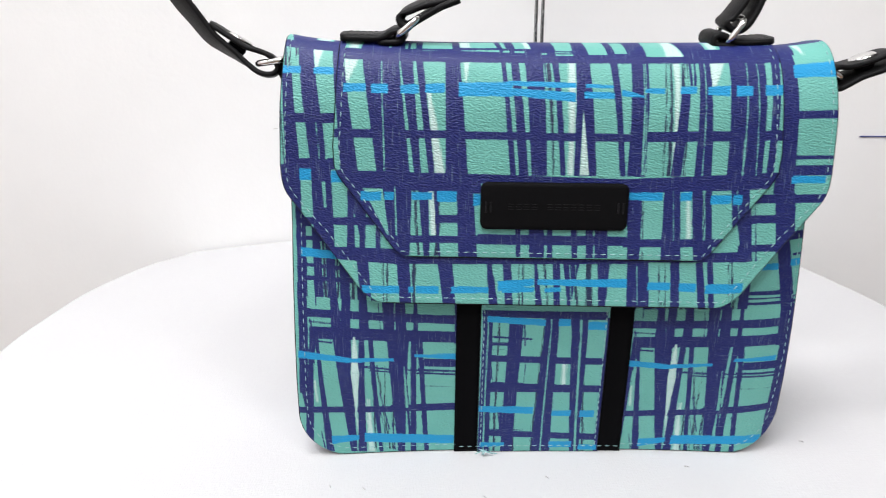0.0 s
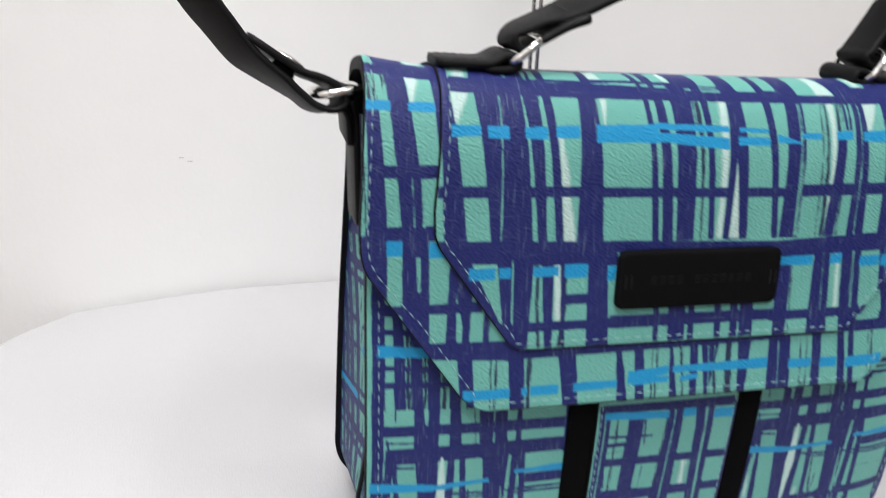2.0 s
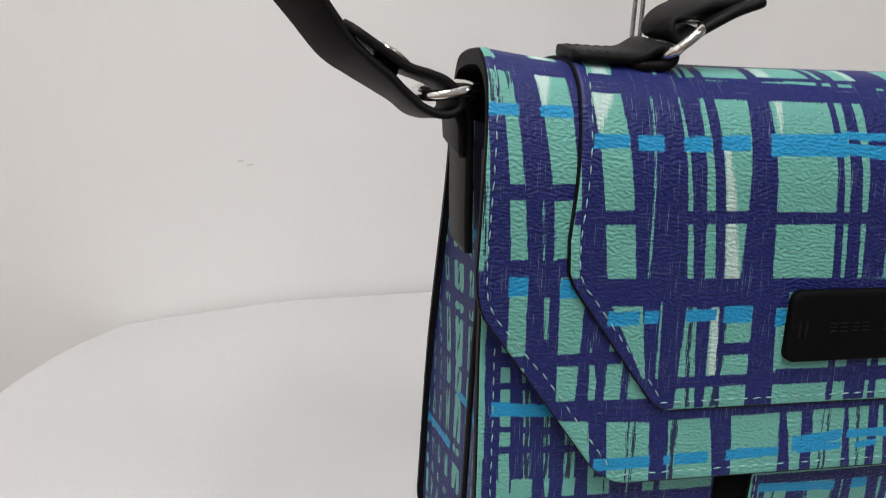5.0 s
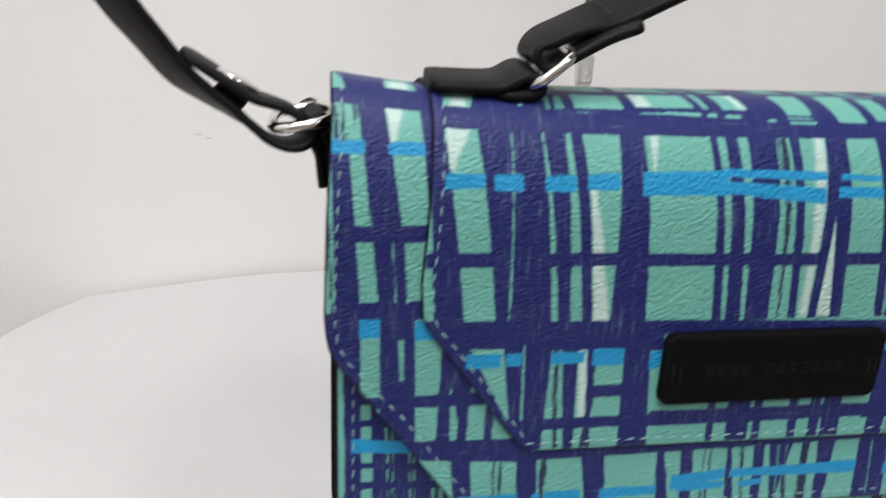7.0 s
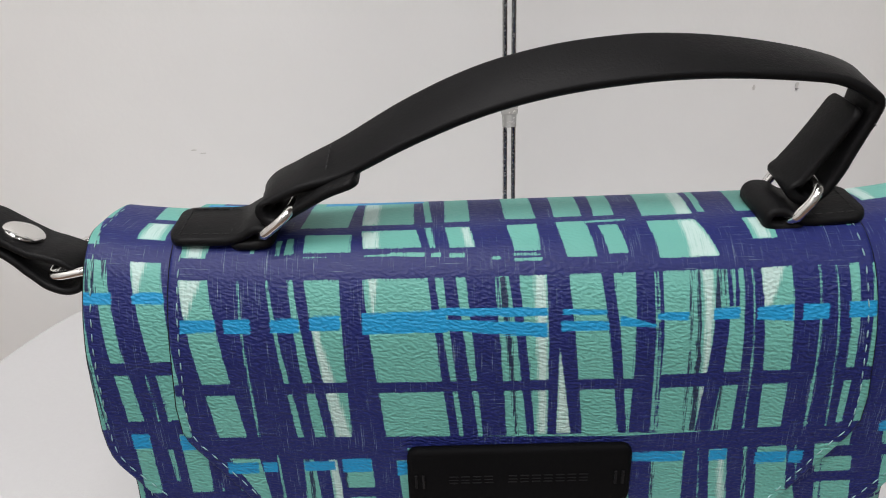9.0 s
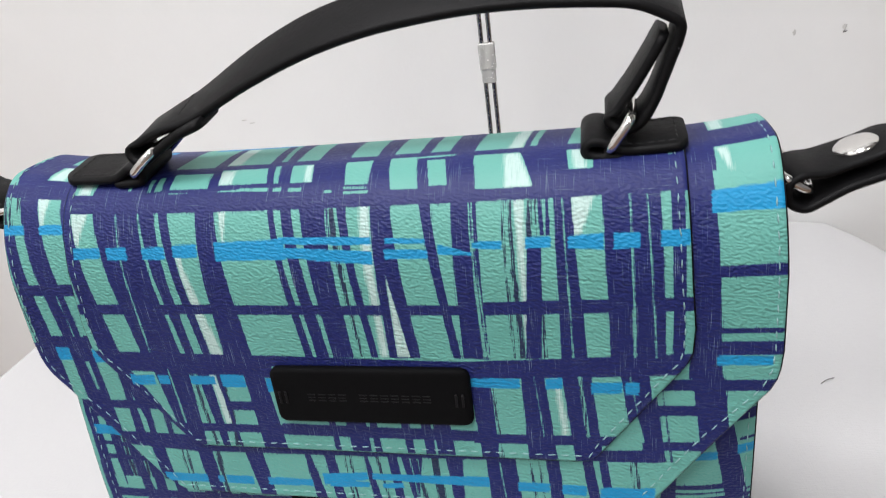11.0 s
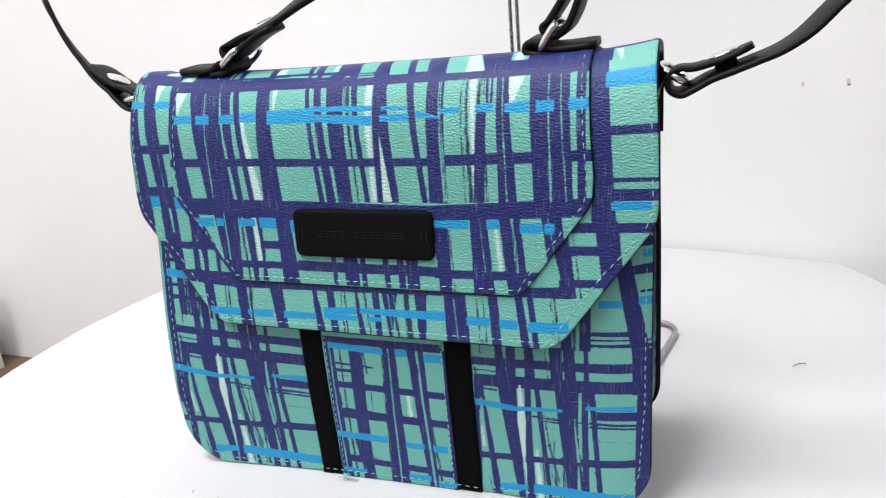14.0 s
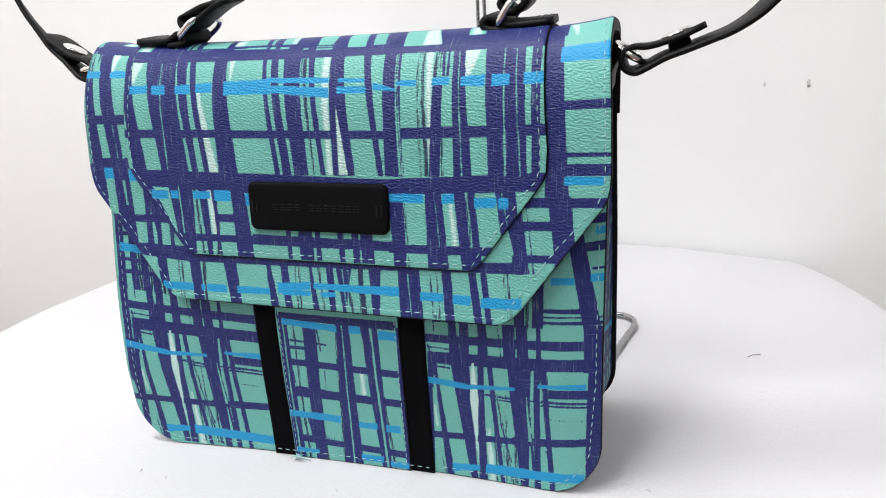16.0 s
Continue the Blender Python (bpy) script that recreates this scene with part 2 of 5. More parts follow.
def sweep(name, points, width_way, width, thick, n=6, closed=False, round_wire=False, tips=0.0):
    """A band (or wire) of that width and thickness along a smooth line; width_way: the way of its width, one or one a point."""
    line = curve_through(points, n) if not closed else curve_through(list(points) + [points[0]], n)[:-1]
    ways = np.array(width_way, float)
    if ways.ndim == 1:
        ways = np.repeat(ways[None], len(line), 0)
    else:
        ways = curve_through(ways, n)[:len(line)]
    if closed:
        tang = np.roll(line, -1, 0) - np.roll(line, 1, 0)
    else:
        tang = np.gradient(line, axis=0)
    tang /= np.linalg.norm(tang, axis=1)[:, None]
    side = ways - tang * (ways * tang).sum(1)[:, None]
    side /= np.linalg.norm(side, axis=1)[:, None]
    up = np.cross(tang, side)
    if round_wire:
        ring = [(math.cos(a) * width / 2, math.sin(a) * thick / 2) for a in np.linspace(0, 2 * math.pi, 10, endpoint=False)]
    else:
        r = thick * 0.42
        ring = []
        for sx, sy, a0 in ((1, 1, 0), (-1, 1, 90), (-1, -1, 180), (1, -1, 270)):
            for a in (0, 45, 90):
                w = radians(a0 + a)
                ring.append((sx * (width / 2 - r) + r * math.cos(w), sy * (thick / 2 - r) + r * math.sin(w)))
    k = len(ring)
    scale = np.ones(len(line))
    if tips:
        run = np.concatenate([[0], np.cumsum(np.linalg.norm(np.diff(line, axis=0), axis=1))])
        ends = tips * (1 - np.cos(np.linspace(0, math.pi / 2, 7)[:-1]))
        keys = np.sort(np.concatenate([ends, run[-1] - ends, run[(run > tips) & (run < run[-1] - tips)], [tips, run[-1] - tips]]))
        line, side, up = [np.stack([np.interp(keys, run, q[:, c]) for c in range(3)], 1) for q in (line, side, up)]
        gap = np.clip(np.minimum(keys, keys[-1] - keys), 0, tips)
        scale = (width / 2 - tips + np.sqrt(tips ** 2 - (tips - gap) ** 2)) / (width / 2)
    verts = [line[i] + side[i] * (a * scale[i]) + up[i] * b for i in range(len(line)) for a, b in ring]
    faces = []
    for i in range(len(line) - (0 if closed else 1)):
        j = (i + 1) % len(line)
        for m in range(k):
            faces.append((i * k + m, i * k + (m + 1) % k, j * k + (m + 1) % k, j * k + m))
    if not closed:
        faces += [tuple(range(k))[::-1], tuple(range((len(line) - 1) * k, len(line) * k))]
    return mesh_from(name, verts, faces)


# ---- printed brush strokes (millimetres on the sheet) ----
# rows of upright strokes: v at one end, v at the other, then (u, u, width, width) of each stroke
# bars: (u, u, v, v, width, width)
UF_A = (113.9, 64.2, [(-80.2, -74.7, 16.2, 15.1), (-68.7, -63.6, 5.3, 3.2), (-62.8, -57.3, 3.3, 2.8), (-48.0, -45.8, 6.6, 10.2), (-25.4, -20.1, 2.0,
    2.8), (-20.3, -15.2, 3.6, 4.4), (-11.6, -8.1, 8.1, 7.2), (-2.1, 2.8, 2.8, 2.3), (10.3, 12.9, 6.2, 10.3), (24.2, 30.2, 3.3, 2.6), (36.1, 36.4, 7.7,
    8.5), (65.2, 67.1, 4.9, 8.0), (84.6, 86.2, 16.2, 16.2), (97.4, 98.0, 3.8, 3.4), (-98.7, -94.7, 4.2, 8.1)])
UF_Adry = (113.5, 64.6, [(49.8, 51.2, 0.9, 1.6), (55.4, 55.8, 1.2, 1.9), (47.6, 48.6, 0.5, 0.6), (57.4, 58.2, 0.5, 0.8), (-5.3, -1.6, 2.0, 0.8), (-72.3, -68.8, 1.0, 0.8)])
UF_Atop = (114.1, 104.1, [(-69.9, -69.2, 1.8, 1.8), (-67.0, -66.2, 2.0, 2.2), (-6.8, -6.0, 0.5, 0.5), (58.6, 59.1, 1.0, 1.3), (60.8, 60.8, 0.8, 1.3)])
UF_Ateal = (114.7, 64.8, [(-79.9, -78.7, 0.5, 0.8), (37.6, 39.1, 0.5, 1.0), (38.5, 40.2, 0.3, 0.5), (84.3, 85.3, 0.5, 1.0),
    (88.9, 91.5, 0.5, 0.5), (65.3, 66.7, 0.5, 0.5)])
UF_Afar = (101.0, 64.5, [(56.6, 54.6, 4.2, 5.0)])
UF_Awedge = (93.2, 64.5, [(10.6, 12.5, 0.3, 4.4)])
UF_white = (114.5, 64.7, [(5.2, 6.2, 3.1, 2.1), (52.6, 53.3, 2.6, 1.2)])
UF_white2 = (99.7, 63.7, [(-58.6, -53.4, 1.8, 4.4)])
UF_tri = (113.5, 104.2, [(-93.3, -95.1, 5.9, 1.3), (71.0, 69.1, 6.3, 2.5), (-41.9, -42.0, 2.5, 0.2)])
UF_B = (58.2, 25.1, [(-73.1, -71.2, 13.6, 8.5), (-61.2, -59.0, 4.6, 2.9), (-55.6, -53.2, 1.8, 0.7), (-42.0, -39.8, 7.5, 9.0), (53.6, 55.8, 7.3, 9.6),
    (67.3, 71.0, 9.1, 9.0), (85.2, 89.6, 8.5, 8.0), (36.3, 38.2, 7.2, 5.8), (-94.4, -78.4, 9.5, 11.3)])
UF_Bmid = (39.4, 25.6, [(-16.9, -16.1, 2.6, 2.1), (-8.2, -7.5, 7.1, 7.1), (-2.0, -1.3, 2.6, 2.6), (9.3, 10.4, 3.1, 2.6), (16.5, 17.4, 3.4, 3.4),
    (22.0, 23.0, 6.0, 6.1)])
UF_Bdry = (58.6, 25.5, [(-65.4, -62.8, 1.3, 1.1), (-69.6, -68.4, 1.0, 1.6), (67.9, 71.0, 0.5, 0.8), (69.8, 73.4, 1.8, 1.9), (40.3, 42.2, 0.8, 0.5),
    (-54.1, -54.1, 0.7, 2.6)])
UF_Bwhite = (56.6, 35.4, [(-57.5, -55.6, 2.3, 3.1), (61.1, 63.4, 1.4, 1.8)])
UF_Bteal = (57.3, 34.7, [(-74.0, -73.2, 0.5, 0.8), (54.1, 56.4, 0.3, 0.5), (83.8, 87.9, 0.5, 0.5), (68.4, 70.7, 1.3, 1.1)])
UF_H = [(-100.9, -43.9, 81.2, 81.8, 4.0, 3.5), (-46.4, 42.4, 81.6, 81.3, 3.5, 3.5), (39.4, 101.9, 81.8, 82.6, 4.5, 4.5), (-101.3, -34.8, 60.7, 59.5,
    7.7, 9.0), (-37.4, 32.1, 62.0, 61.2, 4.4, 3.1), (29.5, 104.1, 59.3, 62.4, 6.7, 7.5), (-89.0, -34.0, 32.5, 33.4, 3.8, 3.3), (-35.4, 34.2, 33.6,
    33.6, 4.9, 4.3), (33.0, 81.7, 32.7, 33.2, 3.8, 3.8), (-55.1, -44.2, 42.8, 42.9, 3.7, 3.7)]
UF_blue = [(-96.4, -86.9, 101.1, 101.4, 3.7, 3.5), (-84.1, -77.1, 101.0, 101.1, 4.2, 4.2), (-71.1, -63.3, 101.1, 101.2, 4.0, 4.0), (-60.0, -51.7,
    101.7, 101.8, 4.0, 4.5), (-45.1, -21.7, 101.4, 101.8, 6.0, 6.3), (-22.9, 6.9, 104.4, 103.8, 2.0, 2.5), (-24.7, 6.9, 100.9, 98.7, 3.0, 4.3), (11.7,
    23.9, 103.6, 103.3, 1.5, 1.5), (11.2, 24.3, 99.6, 99.6, 3.0, 2.8), (27.9, 37.8, 100.8, 99.1, 3.0, 0.8), (38.3, 46.9, 101.7, 101.6, 2.0, 2.5),
    (54.3, 61.4, 101.9, 102.0, 3.0, 3.0), (66.7, 76.4, 101.6, 101.7, 4.0, 4.0), (79.7, 86.6, 101.6, 101.7, 4.3, 4.3), (92.7, 100.4, 101.8, 101.9, 4.3,
    4.3)]
UF_blue2 = [(-89.4, -80.4, 52.8, 52.9, 4.2, 4.2), (-78.6, -74.8, 53.0, 53.1, 3.9, 3.9), (-66.0, -57.0, 53.3, 53.4, 3.7, 3.7), (-54.4, -45.9, 53.3,
    53.4, 5.0, 5.0), (-37.7, -34.8, 52.0, 52.3, 5.8, 5.2), (33.6, 49.4, 54.8, 54.7, 3.4, 3.9), (57.9, 62.8, 54.9, 55.0, 4.2, 4.2), (72.1, 81.2, 53.5,
    53.6, 4.2, 4.2), (82.5, 86.4, 53.5, 53.5, 4.5, 4.5)]
# teal and white patches left between the navy strokes of the flap's top: (v, v, u, u, width, width)
UF_tops = [(128.9, 119.8, -92.1, -92.6, 8.9, 7.1), (126.3, 121.4, -76.0, -76.2, 0.8, 1.2), (125.2, 120.8, -68.8, -69.0, 1.6, 1.2), (126.2, 121.1, -65.7, -65.7, 1.9, 2.6),
    (127.6, 121.6, -55.0, -55.0, 13.4, 13.3), (129.1, 122.6, -37.5, -36.3, 16.0, 16.7), (130.0, 122.4, -26.1, -24.8, 1.9, 1.6), (129.8, 122.3, -17.4, -16.2, 7.3, 7.3),
    (130.1, 120.7, 1.5, 2.3, 9.0, 7.5), (130.7, 118.4, 15.9, 17.7, 8.9, 8.6), (128.3, 119.0, 26.6, 28.3, 5.8, 5.6)]
UF_tops2 = [(129.3, 117.2, 45.5, 48.3, 14.5, 17.0), (128.9, 121.6, 70.4, 70.8, 7.9, 7.1), (129.6, 124.1, 95.7, 96.1, 1.5, 1.3), (129.9, 125.0, 99.6, 100.7, 2.3, 1.5),
    (127.3, 124.4, 87.1, 88.0, 1.0, 0.8), (162, 131.9, -55.4, -56.7, 13.6, 14.0), (162, 133.0, -39.0, -38.0, 15.4, 15.5), (162, 134.0, -27.9, -25.8, 2.0, 2.0),
    (162, 133.8, -17.5, -17.3, 7.6, 7.6), (162, 134.4, 1.6, 1.6, 9.2, 9.2), (162, 134.8, 17.1, 16.0, 8.4, 8.4), (162, 134.6, 28.8, 26.9, 6.3, 6.3)]
UF_tops3 = [(162, 133.2, 48.1, 45.7, 15.3, 15.3), (162, 134.2, 59.4, 56.2, 2.2, 2.2), (162, 133.8, 73.7, 70.2, 6.9, 6.9), (162, 131.5, -96.5, -95.5, 8, 8)]
UF_dashes = [(-44.0, -36.6, 120.0, 120.2, 0.5, 0.7), (-36.6, -27.2, 120.4, 120.1, 1.0, 1.3), (-24.9, -22.5, 119.9, 119.9, 1.3, 1.3), (-19.7, -15.8, 119.7, 119.6, 1.3, 1.3),
    (-7.7, -5.6, 118.5, 118.5, 1.0, 1.0), (-1.6, 5.9, 119.4, 119.3, 0.7, 0.7), (-1.4, 6.2, 117.9, 117.9, 0.8, 0.9), (-61.3, -55.1, 119.9, 119.9, 0.5, 0.3), (20.1, 32.2, 130.4, 130.9, 1.0, 1.0)]
UF_topwhite = [(128.6, 119.8, -91.4, -92.5, 3.7, 4.2), (128.4, 122.7, -43.1, -42.5, 4.8, 4.2), (129.4, 122.3, -15.2, -13.9, 2.1, 1.9), (128.9, 117.1, 50.0, 52.5, 4.2, 7.8),
    (128.6, 121.6, 69.7, 70.6, 3.4, 3.3), (162, 133.4, -43.9, -43.5, 4.6, 4.6), (162, 136.0, -6.5, -6.6, 1.7, 1.7), (162, 133.2, 54.2, 50.8, 4.0, 4.1)]
LF_tops = [(136.7, 126.9, -106.5, -106.3, 7.5, 8.1), (162, 140.4, -107.5, -105.9, 7.0, 7.0), (138.4, 123.5, -125.0, -122.2, 2.7, 4.1), (162, 138.1, -125.0, -123.6, 4.2, 4.3),
    (126.4, 108.0, 119.0, 119.0, 21.0, 21.0), (162, 140.1, 119.0, 117.5, 19.0, 17.5)]
LF_topwhite = [(136.7, 126.9, -106.6, -106.8, 4.4, 5.0), (125.6, 118.6, 110.6, 112.6, 2.6, 0.6), (162, 140.5, 112.3, 111.1, 4.0, 3.7)]
LF_S = (23.3, 1.3, [(-70.2, -68.6, 6.1, 5.7), (-50.6, -47.7, 7.2, 6.0), (-29.7, -26.5, 2.1, 4.3), (-21.3, -19.1, 4.0, 3.8), (-7.7, -4.7, 1.3, 3.3),
    (2.3, 3.9, 3.7, 3.0), (9.5, 9.7, 8.0, 1.6), (24.8, 25.5, 6.1, 3.2), (41.0, 42.7, 10.2, 10.9), (58.7, 60.7, 4.3, 4.4), (70.3, 73.8, 3.5, 3.8),
    (75.4, 78.5, 2.9, 2.7), (-89.3, -87.3, 5.6, 5.2)])
LF_Sdry = (23.3, 1.4, [(-79.6, -78.8, 0.5, 0.5), (-77.4, -77.1, 1.1, 0.6), (-65.0, -64.5, 1.6, 1.4), (-15.5, -14.2, 0.5, 0.5), (-13.5, -12.6, 0.8,
    0.5), (-3.3, -0.6, 1.1, 0.5), (10.3, 13.8, 1.6, 1.1), (17.5, 19.6, 2.1, 3.5), (84.1, 87.2, 0.5, 0.5), (85.9, 88.8, 0.8, 0.5), (50.9, 53.6, 0.5,
    1.1), (54.1, 56.0, 0.5, 0.5)])
LF_Steal = (21.2, 2.3, [(40.7, 42.6, 0.5, 0.5), (8.8, 10.7, 0.5, 0.5), (11.5, 11.8, 0.5, 0.5)])
LF_L = (121.1, 65.4, [(-114.3, -108.2, 6.4, 8.4), (-100.8, -97.6, 2.6, 2.6)])
LF_Ledge = (106.8, 65.4, [(-121.9, -120.4, 4.4, 6.4)])
LF_Ldry = (119.6, 106.0, [(-123.0, -122.4, 0.7, 1.0), (-121.2, -120.9, 0.4, 1.2)])
LF_Ldry2 = (106.2, 66.8, [(-125.8, -124.4, 0.9, 0.6)])
LF_Lragged = (119.4, 112.0, [(-118.3, -117.6, 1.2, 0.2), (-116.9, -116.2, 1.3, 0.3)])
LF_L2 = (65.6, 24.2, [(-107.9, -106.8, 9.2, 9.5), (-123.5, -120.0, 12.3, 6.4), (-91.9, -88.4, 11.5, 0.1), (-94.7, -94.5, 1.8, 4.0), (-88.8, -89.3,
    2.8, 2.6), (-81.6, -81.9, 2.3, 2.1)])
LF_Lteal = (85.2, 69.3, [(-109.4, -108.3, 0.5, 0.5), (-105.8, -105.1, 0.8, 0.8)])
LF_Lteal2 = (58.2, 46.6, [(-106.8, -106.2, 1.5, 1.3)])
LF_Ltri = (120.4, 110.0, [(-108.4, -109.0, 5.1, 1.0), (-125.4, -125.2, 3.4, 1.2)])
LF_R = (127.0, 56.2, [(104.5, 106.3, 4.5, 9.7), (102.2, 107.2, 5.0, 7.6)])
LF_R2 = (56.0, 24.3, [(107.2, 111.3, 9.4, 9.1), (86.8, 93.1, 8.4, 4.8), (93.1, 97.3, 0.5, 0.8)])
LF_H = [(-123.7, -98.5, 87.3, 87.8, 4.0, 4.5), (-124.4, -98.8, 66.4, 67.0, 4.9, 5.4), (-125.5, -83.8, 39.5, 40.5, 3.2, 3.8), (-110.3, -68.1, 24.9,
    23.7, 5.5, 7.8), (-73.4, 35.5, 23.1, 24.1, 5.6, 3.1), (32.7, 93.9, 24.8, 26.2, 3.3, 5.0), (97.1, 127.2, 91.2, 91.6, 3.5, 3.5), (98.7, 127.2, 72.6,
    72.6, 2.0, 1.6), (99.3, 127.8, 66.5, 66.8, 4.7, 4.7), (82.6, 127.1, 53.4, 53.9, 4.0, 4.0), (86.4, 110.1, 43.9, 44.2, 3.8, 3.8), (88.2, 117.3,
    30.2, 30.9, 3.0, 3.9)]
LF_blue = [(-124.1, -116.1, 108.4, 108.6, 3.2, 3.2), (-110.0, -101.4, 108.6, 108.8, 3.2, 3.2), (-117.4, -112.5, 61.7, 61.8, 5.7, 5.7), (-103.0, -97.9,
    61.1, 61.2, 5.7, 5.7), (106.8, 129.0, 110.5, 111.0, 5.8, 6.2), (109.4, 124.8, 62.4, 62.5, 3.4, 3.4), (-89.1, -71.9, 7.4, 7.5, 3.8, 3.8), (-67.1,
    -65.2, 7.7, 7.8, 2.9, 2.9), (-63.6, -53.1, 7.9, 8.0, 3.8, 3.8), (-46.7, -29.5, 8.2, 8.6, 3.5, 3.2)]
LF_blue2 = [(-24.7, -7.9, 10.5, 13.0, 5.2, 3.5), (-22.5, -7.7, 8.8, 9.2, 2.9, 2.3), (-5.7, 36.4, 12.9, 13.0, 2.6, 4.3), (-2.3, 5.0, 9.0, 9.5, 2.3,
    2.0), (46.8, 57.3, 11.8, 11.8, 4.1, 3.8), (61.9, 69.8, 11.4, 11.2, 4.1, 4.1), (74.7, 92.2, 10.5, 11.1, 4.4, 4.7)]
BF = (64.9, -1.0, [(-117.3, -119.1, 2.8, 4.2), (-115.3, -108.4, 1.4, 4.0), (-103.0, -96.1, 9.0, 3.3), (-93.2, -91.7, 2.8, 4.2), (-88.8, -81.9, 2.5,
    2.1), (-75.1, -71.2, 10.9, 3.6), (-67.0, -64.9, 2.8, 3.0), (-63.8, -57.9, 2.5, 2.4), (-39.6, -37.8, 9.9, 10.6)])
BF_0 = (86.3, 64.9, [(-106.5, -105.3, 3.3, 6.1), (-100.7, -101.1, 4.4, 4.5), (-92.4, -91.9, 3.9, 5.3), (-80.1, -79.6, 5.8, 5.3), (-74.2, -73.4, 5.0,
    5.3), (-66.6, -66.4, 1.9, 2.5), (-42.6, -42.1, 9.1, 9.3)])
BF_dry = (50.4, 0.9, [(-86.8, -84.9, 0.6, 0.9), (-80.9, -79.9, 0.3, 0.6), (-76.5, -75.6, 1.1, 0.9), (-85.3, -77.3, 0.6, 0.9)])
BF_teal = (50.3, 26.2, [(-116.4, -114.9, 0.5, 2.9), (-71.3, -69.1, 0.6, 1.5)])
BF_white = (66.0, 46.0, [(-96.9, -96.0, 1.2, 4.4)])
BF_white3 = (46.0, 20.0, [(-96.0, -95.0, 4.4, 0.6)])
BF_white2 = (30.0, -1.0, [(-89.0, -86.9, 0.8, 3.6)])
BF_H = [(-123.3, -44.8, 77.4, 77.8, 3.9, 4.6), (-118.7, -44.7, 67.4, 68.4, 6.3, 6.3), (-117.7, -107.9, 63.2, 62.3, 0.9, 1.0), (-91.3, -77.1, 49.4,
    48.5, 0.7, 0.7), (-61.4, -43.5, 53.3, 53.4, 4.6, 4.6), (-64.2, -43.4, 49.1, 48.8, 1.0, 0.7), (-64.2, -43.3, 47.1, 46.7, 1.0, 1.0), (-126.6, -74.5,
    23.4, 25.0, 3.6, 3.6), (-77.4, -42.9, 25.3, 27.4, 4.3, 4.3), (-122.2, -101.1, 101.6, 101.0, 1.7, 2.3), (-122.5, -90.3, 95.0, 95.3, 2.3, 2.3)]
BF_blue = [(-123.9, -99.7, 55.3, 53.1, 3.9, 2.9), (-101.1, -77.0, 52.9, 54.3, 2.6, 1.6), (-66.2, -45.3, 57.0, 57.3, 1.6, 3.2), (-107.5, -93.8, 5.5,
    7.1, 5.1, 2.9), (-90.5, -44.0, 7.3, 6.8, 5.5, 5.1), (-121.9, -100.9, 107.6, 107.3, 4.5, 3.4)]
PK = (81.8, 1.1, [(-30.7, -27.9, 4.7, 6.0), (-16.4, -15.9, 7.2, 6.0), (1.4, 2.5, 6.9, 9.6), (15.0, 20.4, 8.6, 5.1), (30.0, 33.1, 2.5, 4.5)])
PK_dry = (81.7, 0.9, [(-18.9, -17.4, 0.6, 0.6), (-14.3, -12.8, 0.8, 1.2), (-2.2, -2.6, 0.8, 1.2), (16.7, 25.1, 0.8, 1.2), (-25.1, -22.5, 0.8, 1.2)])
PK_teal = (80.4, 1.1, [(1.1, 2.4, 0.6, 0.9), (15.8, 20.9, 1.1, 1.2), (-30.5, -28.0, 0.6, 0.9)])
PK_white = (55.5, 42.3, [(10.0, 10.7, 2.0, 2.0)])
PK_H = [(-33.1, 28.8, 82.9, 82.9, 3.3, 4.5), (-32.3, 31.1, 58.0, 57.0, 3.8, 3.9), (-31.8, 31.0, 40.7, 40.5, 5.8, 4.1), (-30.8, 32.4, 12.5, 10.3, 3.6,
    4.0), (-27.7, -19.3, 70.5, 70.0, 0.9, 0.9), (-27.5, -19.1, 66.3, 66.4, 1.9, 1.9), (-12.6, -8.0, 70.0, 69.4, 0.9, 0.9)]
PK_blue = [(-30.5, -1.9, 79.9, 78.7, 3.3, 3.3), (5.0, 10.5, 79.0, 79.1, 3.9, 3.9), (19.8, 28.7, 77.5, 77.6, 4.2, 4.2), (-32.2, -3.5, 27.3, 26.8, 3.6,
    4.3), (6.6, 16.2, 25.1, 25.2, 3.6, 3.6), (21.2, 28.5, 24.9, 25.0, 4.3, 4.3), (-29.9, -17.3, 4.9, 5.3, 2.9, 2.2), (6.9, 18.5, 5.5, 5.6, 3.7, 3.7),
    (22.6, 31.9, 3.8, 3.9, 3.0, 3.0)]
UF_rim = [(-59, -28, 153.5, 154.5, 4.0, 3.4), (44, 64, 158.0, 158.5, 3.0, 3.0), (68, 80, 157.6, 158.0, 5.0, 4.6), (-96, -74, 151.0, 151.0, 3.4, 3.0)]
BF_up = (140.0, 86.0, [(-121.8, -121.5, 4.6, 4.6), (-115.6, -113.4, 3.4, 4.2), (-109.0, -107.2, 4.0, 4.6), (-101.5, -101.0, 5.0, 4.8), (-94.0, -92.8, 4.4, 4.4), (-87.0, -86.4, 3.6, 4.0),
    (-54.0, -43.6, 6.5, 7.5), (-66.0, -67.0, 4.6, 5.0), (-76.0, -75.0, 4.6, 4.6)])
BF_updry = (140.0, 86.0, [(-112.0, -110.4, 1.6, 1.4), (-97.5, -97.0, 1.6, 1.6), (-104.6, -104.4, 1.0, 1.2), (-37.2, -37.0, 1.2, 1.0), (-71.6, -71.6, 1.4, 1.2)])
